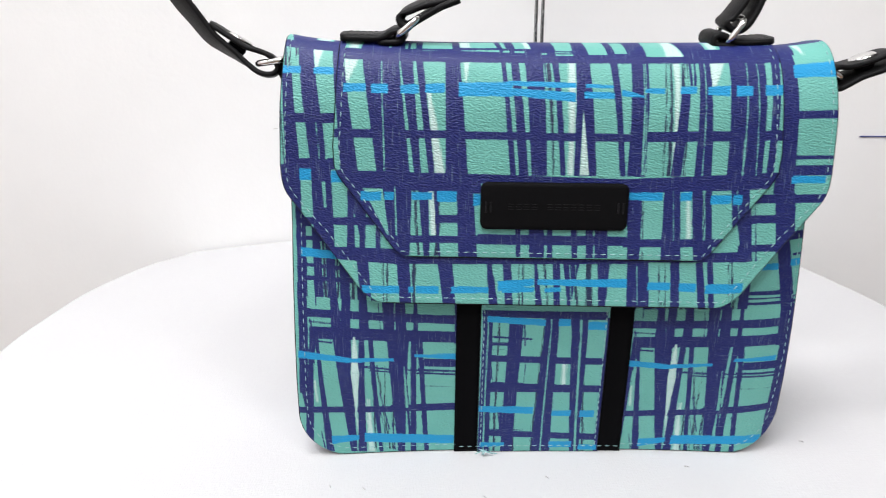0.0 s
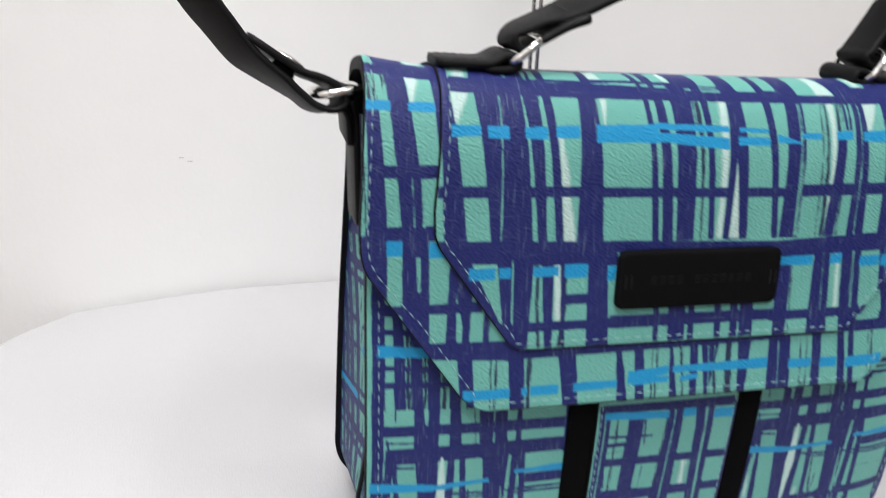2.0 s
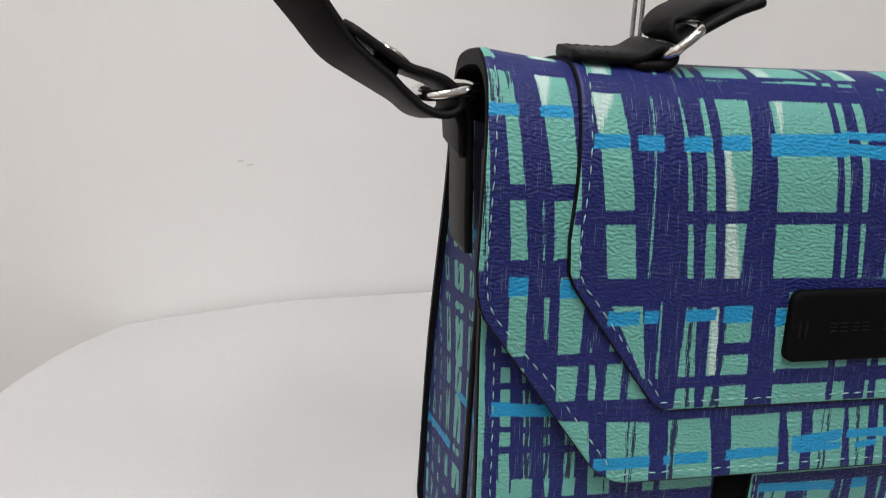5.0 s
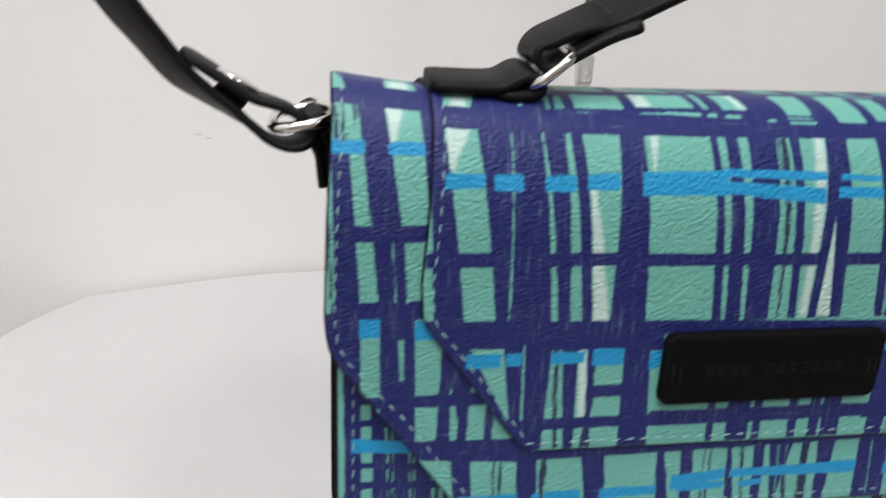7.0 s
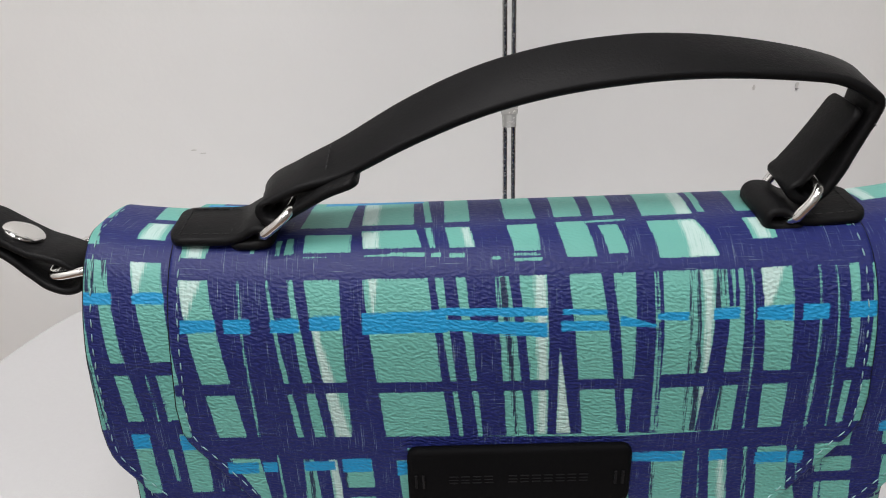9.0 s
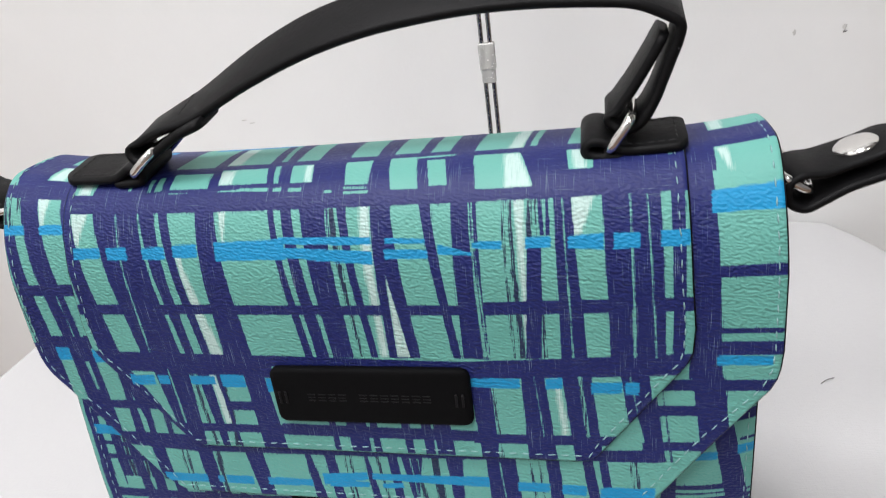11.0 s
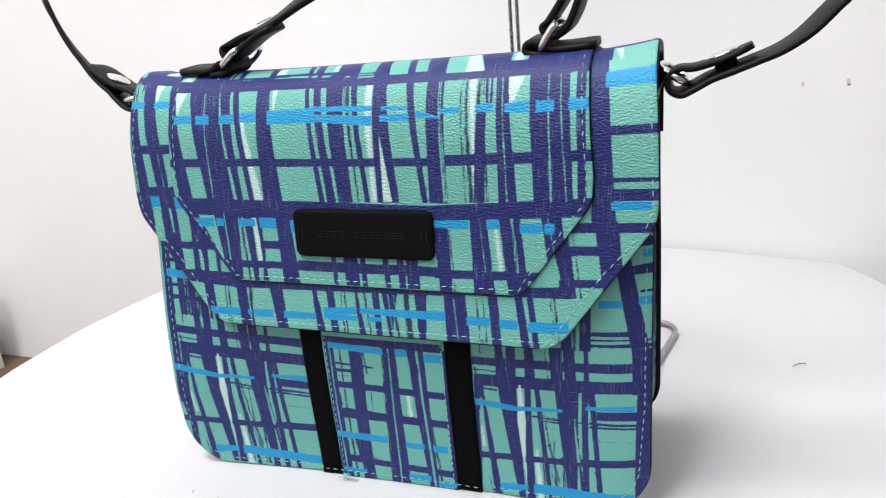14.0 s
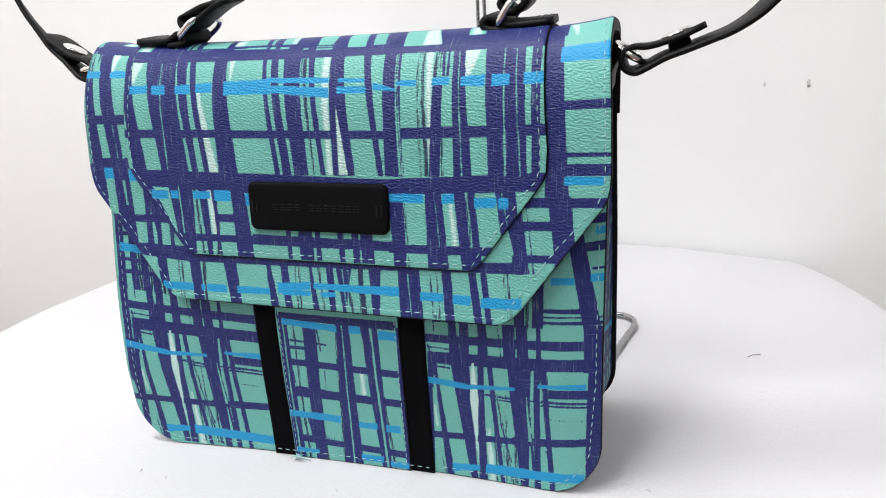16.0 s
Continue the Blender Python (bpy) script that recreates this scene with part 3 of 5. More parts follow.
BF_Hup = [(-124, -85, 122.5, 121.5, 4.2, 4.6), (-124, -85, 114.5, 115.0, 2.0, 2.4), (-53, -36, 121.0, 121.8, 4.0, 4.0), (-44, -36, 112.0, 112.2, 1.2, 1.0), (-66, -44, 93.8, 93.4, 1.8, 2.4),
          (-66, -36, 91.0, 90.6, 0.8, 0.8), (-66, -36, 88.4, 88.0, 1.4, 1.6), (-124, -36, 134.0, 133.0, 4.0, 4.0)]
BF_blueup = [(-61, -51.5, 107.0, 106.8, 3.4, 3.2), (-44.5, -35, 108.0, 108.2, 3.4, 3.6), (-43, -37.4, 128.0, 128.2, 3.6, 3.4)]


BF_thin = [(92.0, 34.0, -122.0, -121.4, 4.6, 4.0), (34.0, 16.0, -121.4, -119.0, 2.0, 0.6), (74.1, 57.9, -118.5, -115.3, 0.8, 0.8), (62.5, 53.4, -100.9, -99.9, 1.2, 1.2), (41.0, 7.4, -86.7, -79.5, 0.4, 0.4), (34.5, 12.6, -83.2, -78.0, 0.7, 0.7), (39.5, 9.3, -69.7, -67.1, 1.2, 1.2), (21.2, 4.1, -61.2, -57.6, 0.8, 0.8), (93.8, 81.3, -115.7, -115.2, 0.6, 0.6), (84.4, 70.1, -84.9, -83.8, 0.5, 0.5), (84.5, 70.9, -81.6, -80.9, 0.7, 0.7), (10.6, -1.2, -113.1, -110.9, 0.6, 0.6), (17.7, 0.5, -76.6, -74.7, 0.6, 0.6), (74.6, 55.3, -66.6, -64.0, 0.8, 0.8)]
PK_thin = [(78.7, 61.2, -18.2, -16.7, 0.5, 0.5), (78.0, 65.7, -12.3, -11.0, 0.7, 0.7), (12.8, 0.3, -2.4, -0.1, 0.7, 0.7), (26.2, 14.0, -20.9, -19.0, 2.2, 2.2), (55.2, 42.8, -9.8, -9.8, 0.4, 0.4), (41.3, 26.4, 1.9, 3.7, 0.5, 0.5), (56.6, 45.8, -27.9, -26.4, 0.7, 0.7)]
BF_lines = [(-119.2, -108.1, 73.1, 72.5, 0.7, 0.7), (-117.4, -108.2, 70.4, 69.9, 0.4, 0.4), (-117.5, -106.3, 67.6, 66.6, 0.6, 0.6), (-117.0, -107.1, 64.9, 64.3, 0.4, 0.4), (-90.9, -70.7, 50.0, 48.7, 0.6, 0.6), (-88.3, -69.4, 47.8, 46.6, 0.8, 0.8), (-72.1, -43.7, 48.6, 48.5, 0.8, 0.8), (-66.7, -43.7, 46.6, 47.1, 0.6, 0.6), (-121.5, -112.4, 79.8, 79.1, 0.4, 0.4), (-61.3, -44.9, 39.6, 39.1, 0.3, 0.3)]
PK_lines = [(-28.4, -10.6, 70.0, 69.3, 0.6, 0.6), (-28.3, -20.1, 66.6, 65.9, 0.6, 0.6), (-27.5, -21.5, 62.7, 63.3, 0.4, 0.4), (-10.6, -7.3, 69.6, 69.9, 0.4, 0.4), (-26.1, -9.8, 43.9, 43.4, 0.5, 0.5), (-26.3, -8.1, 14.6, 14.4, 0.5, 0.5)]
BF_pale = [(31.1, 10.8, -91.2, -88.3, 0.5, 0.5), (24.3, 10.7, -95.6, -93.5, 0.7, 0.7), (61.0, 54.2, -103.2, -102.6, 0.4, 0.4), (40.7, 29.2, -115.9, -114.9, 0.8, 0.8)]


def upright(u, v, row):
    va, vb, strokes = row
    k = (v - va) / (vb - va)
    best = np.full(u.shape, -9.0)
    for ca, cb, wa, wb in strokes:
        best = np.maximum(best, (wa + (wb - wa) * k) / 2 - np.abs(u - ca - (cb - ca) * k))
    return np.minimum(best, abs(vb - va) / 2 + 0.3 - np.abs(v - (va + vb) / 2))


def level(u, v, rows):
    best = np.full(u.shape, -9.0)
    for ua, ub, va, vb, wa, wb in rows:
        k = (u - ua) / (ub - ua)
        f = (wa + (wb - wa) * k) / 2 - np.abs(v - va - (vb - va) * k)
        best = np.maximum(best, np.minimum(f, (ub - ua) / 2 + 0.2 - np.abs(u - (ua + ub) / 2)))
    return best


def union(u, v, rows, bars=()):
    best = np.full(u.shape, -9.0)
    for r in rows:
        best = np.maximum(best, upright(u, v, r))
    for b in bars:
        best = np.maximum(best, level(u, v, b))
    return best


def inks(u, v, navy, white, teal, blue, dry, bars):
    scratch = union(u, v, teal)
    wedge = union(u, v, white[1])
    n = np.minimum(np.minimum(union(u, v, navy, bars), -scratch * 0.8), -wedge)
    d = np.minimum(union(u, v, dry), -wedge)
    return n, level(u, v, blue), np.maximum(union(u, v, white[0]), wedge), d


def singles(rows):
    return [(va, vb, [(ca, cb, wa, wb)]) for va, vb, ca, cb, wa, wb in rows]


def covered(u, v, ink, start, tops, dashes, white):
    """Navy all over past start, but for the patches."""
    n, b, w, d = ink
    gaps = union(u, v, singles(tops))
    n = np.maximum(n, np.minimum(v - start, -np.maximum(gaps, level(u, v, dashes))))
    return n, b, np.maximum(w, union(u, v, singles(white))), d


def eased(u, v, across, along, top):
    """The print's slight stretch on its sheet: (u, v) as it was drawn."""
    x, y = u / 100, np.minimum(v, top) / 100
    terms = (1, x, y, x * x, x * y, y * y)
    return u - sum(k * q for k, q in zip(across, terms)), v - sum(k * q for k, q in zip(along, terms))


FLAP_EASE = ((-0.05, 0.01, 2.21, -1.0, 0.26, -1.55), (-1.06, -0.14, 0.84, 0.74, 0.34, -0.06), 118)
BODY_EASE = ((-0.79, -0.26, 2.57, -0.26, 0.11, 1.98), (-0.54, -1.08, -1.93, 2.92, -0.63, -2.03), 70)


def upper_ink(u, v):
    u, v = eased(u, v, *FLAP_EASE)
    ink = inks(u, v, (UF_A, UF_Afar, UF_Atop, UF_B, UF_Bmid), ((UF_white, UF_white2, UF_tri, UF_Bwhite), (UF_Awedge,)),
               (UF_Ateal, UF_Bteal), UF_blue + UF_blue2 + UF_rim, (UF_Adry, UF_Bdry), (UF_H,))
    return covered(u, v, ink, 113.6, UF_tops + UF_tops2 + UF_tops3, UF_dashes, UF_topwhite)


def lower_ink(u, v):
    u, v = eased(u, v, *FLAP_EASE)
    ink = inks(u, v, (LF_S, LF_L, LF_Ledge, LF_L2, LF_R, LF_R2), ((LF_Ltri,), ()), (LF_Steal, LF_Lteal, LF_Lteal2), LF_blue + LF_blue2, (LF_Sdry, LF_Ldry, LF_Ldry2, LF_Lragged), (LF_H,))
    return covered(u, v, ink, 118.6, LF_tops, [(-1, 1, 200, 200, 1, 1)], LF_topwhite)


def body_ink(u, v):
    u, v = eased(u, v, *BODY_EASE)
    u = np.where(u > 0, u - 162.2, u)
    return inks(u, v, [BF, BF_0, BF_up] + singles(BF_thin), ([BF_white2] + singles(BF_pale), (BF_white, BF_white3)), (BF_teal,), BF_blue + BF_blueup, (BF_dry, BF_updry), (BF_H, BF_Hup, BF_lines))


def pocket_ink(u, v):
    u, v = eased(u, v, *BODY_EASE)
    return inks(u, v, [PK] + singles(PK_thin), ((PK_white,), ()), (PK_teal,), PK_blue, (PK_dry,), (PK_H, PK_lines))


SIDE_blue = [(4, 24, 96, 97, 3.4, 3.2), (40, 70, 148, 147, 3.2, 3.4), (30, 52, 84, 85, 3.0, 3.2), (58, 92, 60, 61, 3.2, 3.0), (2, 30, 36, 35, 3.4, 3.4)]


def side_ink(u, v):
    """The busy upper part of the body's print, turned back on itself, with a few sky-blue dashes."""
    n, b, w, d = body_ink(np.abs((u + 20) % 72 - 36) - 122, 90 + np.abs((v + 30) % 80 - 40))
    return n, level(u, v, SIDE_blue), w, d


# ---- sheets of printed canvas ----
def arc(c):
    return np.concatenate([[0], np.cumsum(np.linalg.norm(np.diff(c, axis=0), axis=1))])


def shifted(c, d):
    t = np.gradient(c, axis=0)
    t /= np.linalg.norm(t, axis=1)[:, None]
    return c + np.stack([-t[:, 1], t[:, 0]], 1) * d


FLAP = curve_through([(-.0020, .0875), (-.0012, .100), (-.0003, .111), (.0008, .130), (.0016, .150), (.0025, .171), (.0032, .180), (.0045, .1865), (.0062, .192),
                      (.0090, .198), (.0122, .202), (.0173, .2055), (.0232, .2072), (.030, .2072), (.0410, .2064), (.0508, .2042), (.0560, .1995), (.0588, .191), (.0618, .170)])
FLAP_S = arc(FLAP)
FRONT = curve_through([(.0108, 0), (.0095, .02), (.0068, .05), (.005, .085), (.006, .13), (.010, .17), (.0125, .185)])
BACK = curve_through([(.101, 0), (.095, .04), (.085, .10), (.0642, .165), (.0590, .192)])


FLAP_T = np.gradient(FLAP, axis=0)
FLAP_T /= np.linalg.norm(FLAP_T, axis=1)[:, None]


def flap_set(x, s=0.0):
    """The flap's face stands slightly askew: one end a little farther back."""
    return -0.0106 * np.asarray(x)


def front_set(x, z):
    """The soft front panel is pressed in along its middle, most of all low down, and one end curls back."""
    x = np.asarray(x)
    return 0.0027 + (0.0156 * x - 0.40 * x * x) * np.clip((0.125 - np.asarray(z)) / 0.08, 0, 1) + 0.0045 * np.clip((x - 0.100) / 0.024, 0, 1) ** 2


def raised(x):
    """The ends of the flap's top stand a little higher than its middle."""
    return 0.008 * x + np.where(x > 0, 0.0008 * (x / 0.12) ** 2 + 0.0026 * np.clip((x - 0.092) / 0.032, 0, 1) ** 2, 0.0045 * (x / 0.12) ** 4)


def on_flap(x, s, d=0.0):
    c = shifted(FLAP, d)
    flat = max(0.0, float(np.interp(s, FLAP_S, FLAP_T[:, 0])))
    rise = max(0.0, float(np.interp(s, FLAP_S, FLAP_T[:, 1])))
    return Vector((x, float(np.interp(s, FLAP_S, c[:, 0])) + float(flap_set(x)) * rise, float(np.interp(s, FLAP_S, c[:, 1])) + float(raised(x)) * flat ** 2))


def on_front(x, z, d=0.0):
    c = shifted(FRONT, d)
    return Vector((x, float(np.interp(z, FRONT[:, 1], c[:, 0])) + float(front_set(x, z)), float(np.interp(z, FRONT[:, 1], c[:, 1]))))


def canvas(name, outline, keys, ss, half, cols, thick, ink, flip=False, mats=None, set_back=None, folded=False):
    """A sheet whose cross-section is outline (y, z at the keys), ss: its rows, half: its half width at each row (or left and right), with a rim of that thickness."""
    t = np.gradient(outline, axis=0)
    t /= np.linalg.norm(t, axis=1)[:, None]
    nrm = np.stack([-t[:, 1], t[:, 0]], 1) * (-1 if flip else 1)
    left, right = half if isinstance(half, tuple) else (-half, half)
    k = (np.linspace(0, 1, cols))[None, :]
    x = left[:, None] * (1 - k) + right[:, None] * k
    y0, z0 = np.interp(ss, keys, outline[:, 0]), np.interp(ss, keys, outline[:, 1])
    ny, nz = np.interp(ss, keys, nrm[:, 0]), np.interp(ss, keys, nrm[:, 1])
    gap = np.minimum(np.minimum(x - left[:, None], right[:, None] - x), np.minimum(ss - ss[0], ss[-1] - ss)[:, None])
    drop = 0.0007 * np.clip(1 - gap / 0.0014, 0, 1) ** 2
    back = (set_back(x, ss[:, None]) if set_back else 0 * x) * np.clip(-ny, 0, 1)[:, None]
    lift = raised(x) * np.clip(nz, 0, 1)[:, None] ** 2 * (1 if folded else 0)
    y, z = y0[:, None] - drop * ny[:, None] + back, z0[:, None] - drop * nz[:, None] + lift
    rows = len(ss)
    top = np.stack([x, y, z], -1).reshape(-1, 3)
    pick = np.linspace(0, cols - 1, 9).round().astype(int)
    m = len(pick)
    under = np.stack([x[:, pick], y0[:, None] - thick * ny[:, None] + back[:, pick], (z0 - thick * nz)[:, None].repeat(m, 1) + 0.35 * lift[:, pick]], -1).reshape(-1, 3)
    i = np.arange(rows - 1)[:, None] * cols + np.arange(cols - 1)[None, :]
    quads = np.stack([i, i + 1, i + 1 + cols, i + cols], -1).reshape(-1, 4)
    base = rows * cols
    r = np.arange(rows - 1)
    lq = np.stack([r * cols, r * cols + cols, base + m * (r + 1), base + m * r], -1)
    rq = np.stack([r * cols + cols - 1, base + m * r + m - 1, base + m * (r + 1) + m - 1, (r + 1) * cols + cols - 1], -1)
    q = base + np.arange(rows - 1)[:, None] * m + np.arange(m - 1)[None, :]
    uq = np.stack([q, q + m, q + m + 1, q + 1], -1).reshape(-1, 4)
    faces = [tuple(f) for f in np.concatenate([quads, lq, rq, uq]).tolist()]
    faces.append((*range(0, cols)[::-1], *range(base, base + m)))
    last, end = (rows - 1) * cols, base + (rows - 1) * m
    faces.append((*range(last, last + cols), *range(end, end + m)[::-1]))
    if flip:
        faces = [f[::-1] for f in faces]
    verts = np.concatenate([top, under])
    index = np.ones(len(faces), dtype=np.int32)
    mid = (gap[:-1, :-1] + gap[1:, 1:]) / 2
    index[:len(quads)] = np.where(mid.ravel() < 0.0005, 1, 0)
    me = bpy.data.meshes.new(name)
    me.from_pydata(verts.tolist(), [], faces)
    for skin in mats or (PRINT, EDGE):
        me.materials.append(skin)
    me.polygons.foreach_set("material_index", index)
    me.polygons.foreach_set("use_smooth", np.arange(len(faces)) < len(quads))
    if ink:
        u = np.concatenate([x.ravel(), under[:, 0]]) * 1000
        v = np.concatenate([np.repeat(ss, cols), np.repeat(ss, m)]) * 1000
        n, b, w, d = ink(u, v)
        a = me.attributes.new("sheet", "FLOAT_VECTOR", "POINT")
        a.data.foreach_set("vector", np.stack([u, v, u * 0], 1).astype(np.float32).ravel())
        a = me.attributes.new("ink", "FLOAT_VECTOR", "POINT")
        a.data.foreach_set("vector", np.stack([n, b, w], 1).astype(np.float32).ravel())
        a = me.attributes.new("dry", "FLOAT", "POINT")
        a.data.foreach_set("value", d.astype(np.float32))
    return me


def stitches(name, places, long=0.0025, wide=0.00046):
    """A seam: one short thread, thick in the middle, at each place (point, way, normal)."""
    verts, faces = [], []
    for p0, way, nor in places:
        way, nor = way.normalized(), nor.normalized()
        side = way.cross(nor)
        o = len(verts)
        for a, w in ((-0.5, 0.35), (-0.2, 1.0), (0.2, 1.0), (0.5, 0.35)):
            c = p0 + way * (a * long)
            verts += [c + side * (wide / 2 * w), c + nor * (wide * 0.55 * w), c - side * (wide / 2 * w), c - nor * (wide * 0.3)]
        for j in range(3):
            for m in range(4):
                faces.append((o + j * 4 + m, o + j * 4 + (m + 1) % 4, o + j * 4 + 4 + (m + 1) % 4, o + j * 4 + 4 + m))
        faces += [(o + 3, o + 2, o + 1, o), (o + 12, o + 13, o + 14, o + 15)]
    return mesh_from(name, verts, faces)


def seam_places(path, put, step, seed=1):
    """Even places along a path in (x, s); put gives the point of the surface."""
    rnd = random.Random(seed)
    pts = np.array(path, float)
    run = arc(pts)
    out = []
    for d in np.arange(step / 2, run[-1], step):
        a = [float(np.interp(d, run, pts[:, k])) for k in (0, 1)]
        b = [float(np.interp(min(d + 0.0008, run[-1]), run, pts[:, k])) for k in (0, 1)]
        c = [float(np.interp(max(d - 0.0008, 0), run, pts[:, k])) for k in (0, 1)]
        way = put(*b) - put(*c)
        e = 0.0006
        nor = (put(a[0] + e, a[1]) - put(a[0] - e, a[1])).cross(put(a[0], a[1] + e) - put(a[0], a[1] - e))
        spin = rnd.uniform(-0.12, 0.12)
        way = way + way.length * spin * nor.normalized().cross(way).normalized()
        out.append((put(*a), way, nor))
    return out


# ---- the room ----
def solid(name, lo, hi, material, label="", category=""):
    me = block(name, lo, hi)
    me.materials.append(material)
    return tagged(new(name, me), label, category, kind="structure")


WX, EX, SY, NY = -1.05, 2.6, -2.4, 0.372
solid("floor", (WX - 0.1, SY - 0.1, FLOOR - 0.06), (EX + 0.1, NY + 0.1, FLOOR), WOOD, "brown wooden floor below the white platform", "floor")
solid("wall_north", (WX, NY, FLOOR), (EX, NY + 0.1, TOP), WALL, "off-white painted wall with faint scuffs", "wall")
solid("wall_west", (WX - 0.1, SY, FLOOR), (WX, NY + 0.1, TOP), WALL, "off-white painted side wall", "wall")
# unseen sides and ceiling, added to close the room; grey keeps ambient light low
solid("wall_east", (EX, SY, FLOOR), (EX + 0.1, NY + 0.1, TOP), DIM, "unseen side wall, grey to cut bounce light", "wall")
solid("wall_south", (WX, SY - 0.1, FLOOR), (EX, SY, TOP), DIM, "unseen wall, grey to cut bounce light", "wall")
solid("ceiling", (WX - 0.1, SY - 0.1, TOP), (EX + 0.1, NY + 0.1, TOP + 0.08), DIM, "unseen ceiling, grey to cut bounce light", "ceiling")

lamp = thing("ceiling_light", "square white flush ceiling light panel", "ceiling light", group="ceiling lights")
bm = bmesh.new()
for lo, hi in (((-0.32, -0.32, -0.04), (0.32, -0.30, 0)), ((-0.32, 0.30, -0.04), (0.32, 0.32, 0)), ((-0.32, -0.30, -0.04), (-0.30, 0.30, 0)), ((0.30, -0.30, -0.04), (0.32, 0.30, 0))):
    geo = bmesh.ops.create_cube(bm, size=1)["verts"]
    for v in geo:
        v.co = Vector([(lo[i] + hi[i]) / 2 + v.co[i] * (hi[i] - lo[i]) for i in range(3)])
part("frame", from_bm("frame", bm), lamp, "white lacquered frame", PAINT)
part("diffuser", block("diffuser", (-0.30, -0.30, -0.02), (0.30, 0.30, -0.002)), lamp, "glowing white diffuser", GLOW)
lamp.location = (*LAMPS[0], TOP)
for spot in LAMPS[1:]:
    copy_thing(lamp, pose(*spot, TOP))


# scuffs and a pen line on the wall
def smudge(name, x, z, w, h, material, seed, label):
    rnd = random.Random(seed)
    bm = bmesh.new()
    ring = []
    for i in range(14):
        a = i / 14 * 2 * math.pi
        k = rnd.uniform(0.55, 1.0)
        ring.append(bm.verts.new((x + w / 2 * k * math.cos(a), NY - 0.0006, z + h / 2 * k * math.sin(a))))
    mid = bm.verts.new((x, NY - 0.001, z))
    for i in range(14):
        bm.faces.new((ring[i], ring[(i + 1) % 14], mid))
    me = from_bm(name, bm)
    me.materials.append(material)
    return tagged(new(name, me), label, "mark", group="wall marks")


smudge("scuff_mark", 0.2478, 0.1545, 0.0036, 0.006, SCUFF, 1, "small grey scuff on the white wall")
smudge("scuff_mark", 0.2482, 0.1516, 0.003, 0.002, LINT, 2, "tiny dark chip on the white wall")
smudge("scuff_mark", 0.2155, 0.1540, 0.003, 0.005, SCUFF, 3, "small pale scuff on the white wall")
smudge("scuff_mark", -0.2150, 0.1218, 0.006, 0.0012, SCUFF, 5, "faint grey scratch on the white wall")
smudge("scuff_mark", -0.2085, 0.1190, 0.006, 0.0012, SCUFF, 6, "faint grey scratch on the white wall")
line = block("pen_line", (0.3475, NY - 0.0008, 0.1143), (0.56, NY + 0.001, 0.1155))
line.materials.append(PEN)
tagged(new("pen_line", line), "thin dark blue line drawn on the white wall", "mark", group="wall marks")


# a lidded carton on the floor in the corner
def carton():
    box = thing("carton", "white lidded cardboard carton with red print on the floor", "carton", (-0.792, 0.235, FLOOR))
    body = part("body", block("body", (-0.060, -0.105, 0), (0.0620, 0.105, 0.100), 0.0015), box, "white cardboard body", CARD)
    part("lid", block("lid", (-0.062, -0.107, 0.074), (0.0640, 0.1065, 0.122), 0.002), box, "white cardboard lid", CARD)
    for y, z, w, h in ((0.068, 0.003, 0.009, 0.011), (0.054, 0.004, 0.010, 0.011), (0.040, 0.003, 0.009, 0.011), (0.026, 0.003, 0.009, 0.011)):
        part("printed_bar", block("printed_bar", (0.0615, y - w / 2, z + 0.004), (0.0624, y + w / 2, z + 0.004 + h)), body, "red printed bar", RED)
    ring = [(0.0622, 0.078 + 0.0065 * math.cos(a), 0.030 + 0.0065 * math.sin(a)) for a in np.linspace(0, 2 * math.pi, 13)[:-1]]
    part("printed_ring", sweep("printed_ring", ring, (1, 0, 0), 0.0008, 0.0012, n=2, closed=True), body, "thin grey printed ring", SCUFF)


carton()


# ---- the cloth-covered platform ----
def cloth_height(px, py):
    """Soft swells, flat under the bag, one crease on the east side, and a rise against the wall."""
    free = min(1, max(0, (max(abs(px) - 0.14, -py - 0.03, py - 0.14)) / 0.10))
    z = free * 0.0028 * (noise.noise((px * 7, py * 7, 0.3)) + 0.5 * noise.noise((px * 17, py * 15, 2.0)))
    if px > 0.12:
        z += free * 0.0022 * math.exp(-((py - 0.135 + 0.10 * (px - 0.25)) / 0.016) ** 2)
    k = min(1, max(0, (py - 0.23) / 0.14))
    return z + 0.018 * k * k * (3 - 2 * k) * max(0, 1 - ((px + 0.01) / 0.30) ** 2)


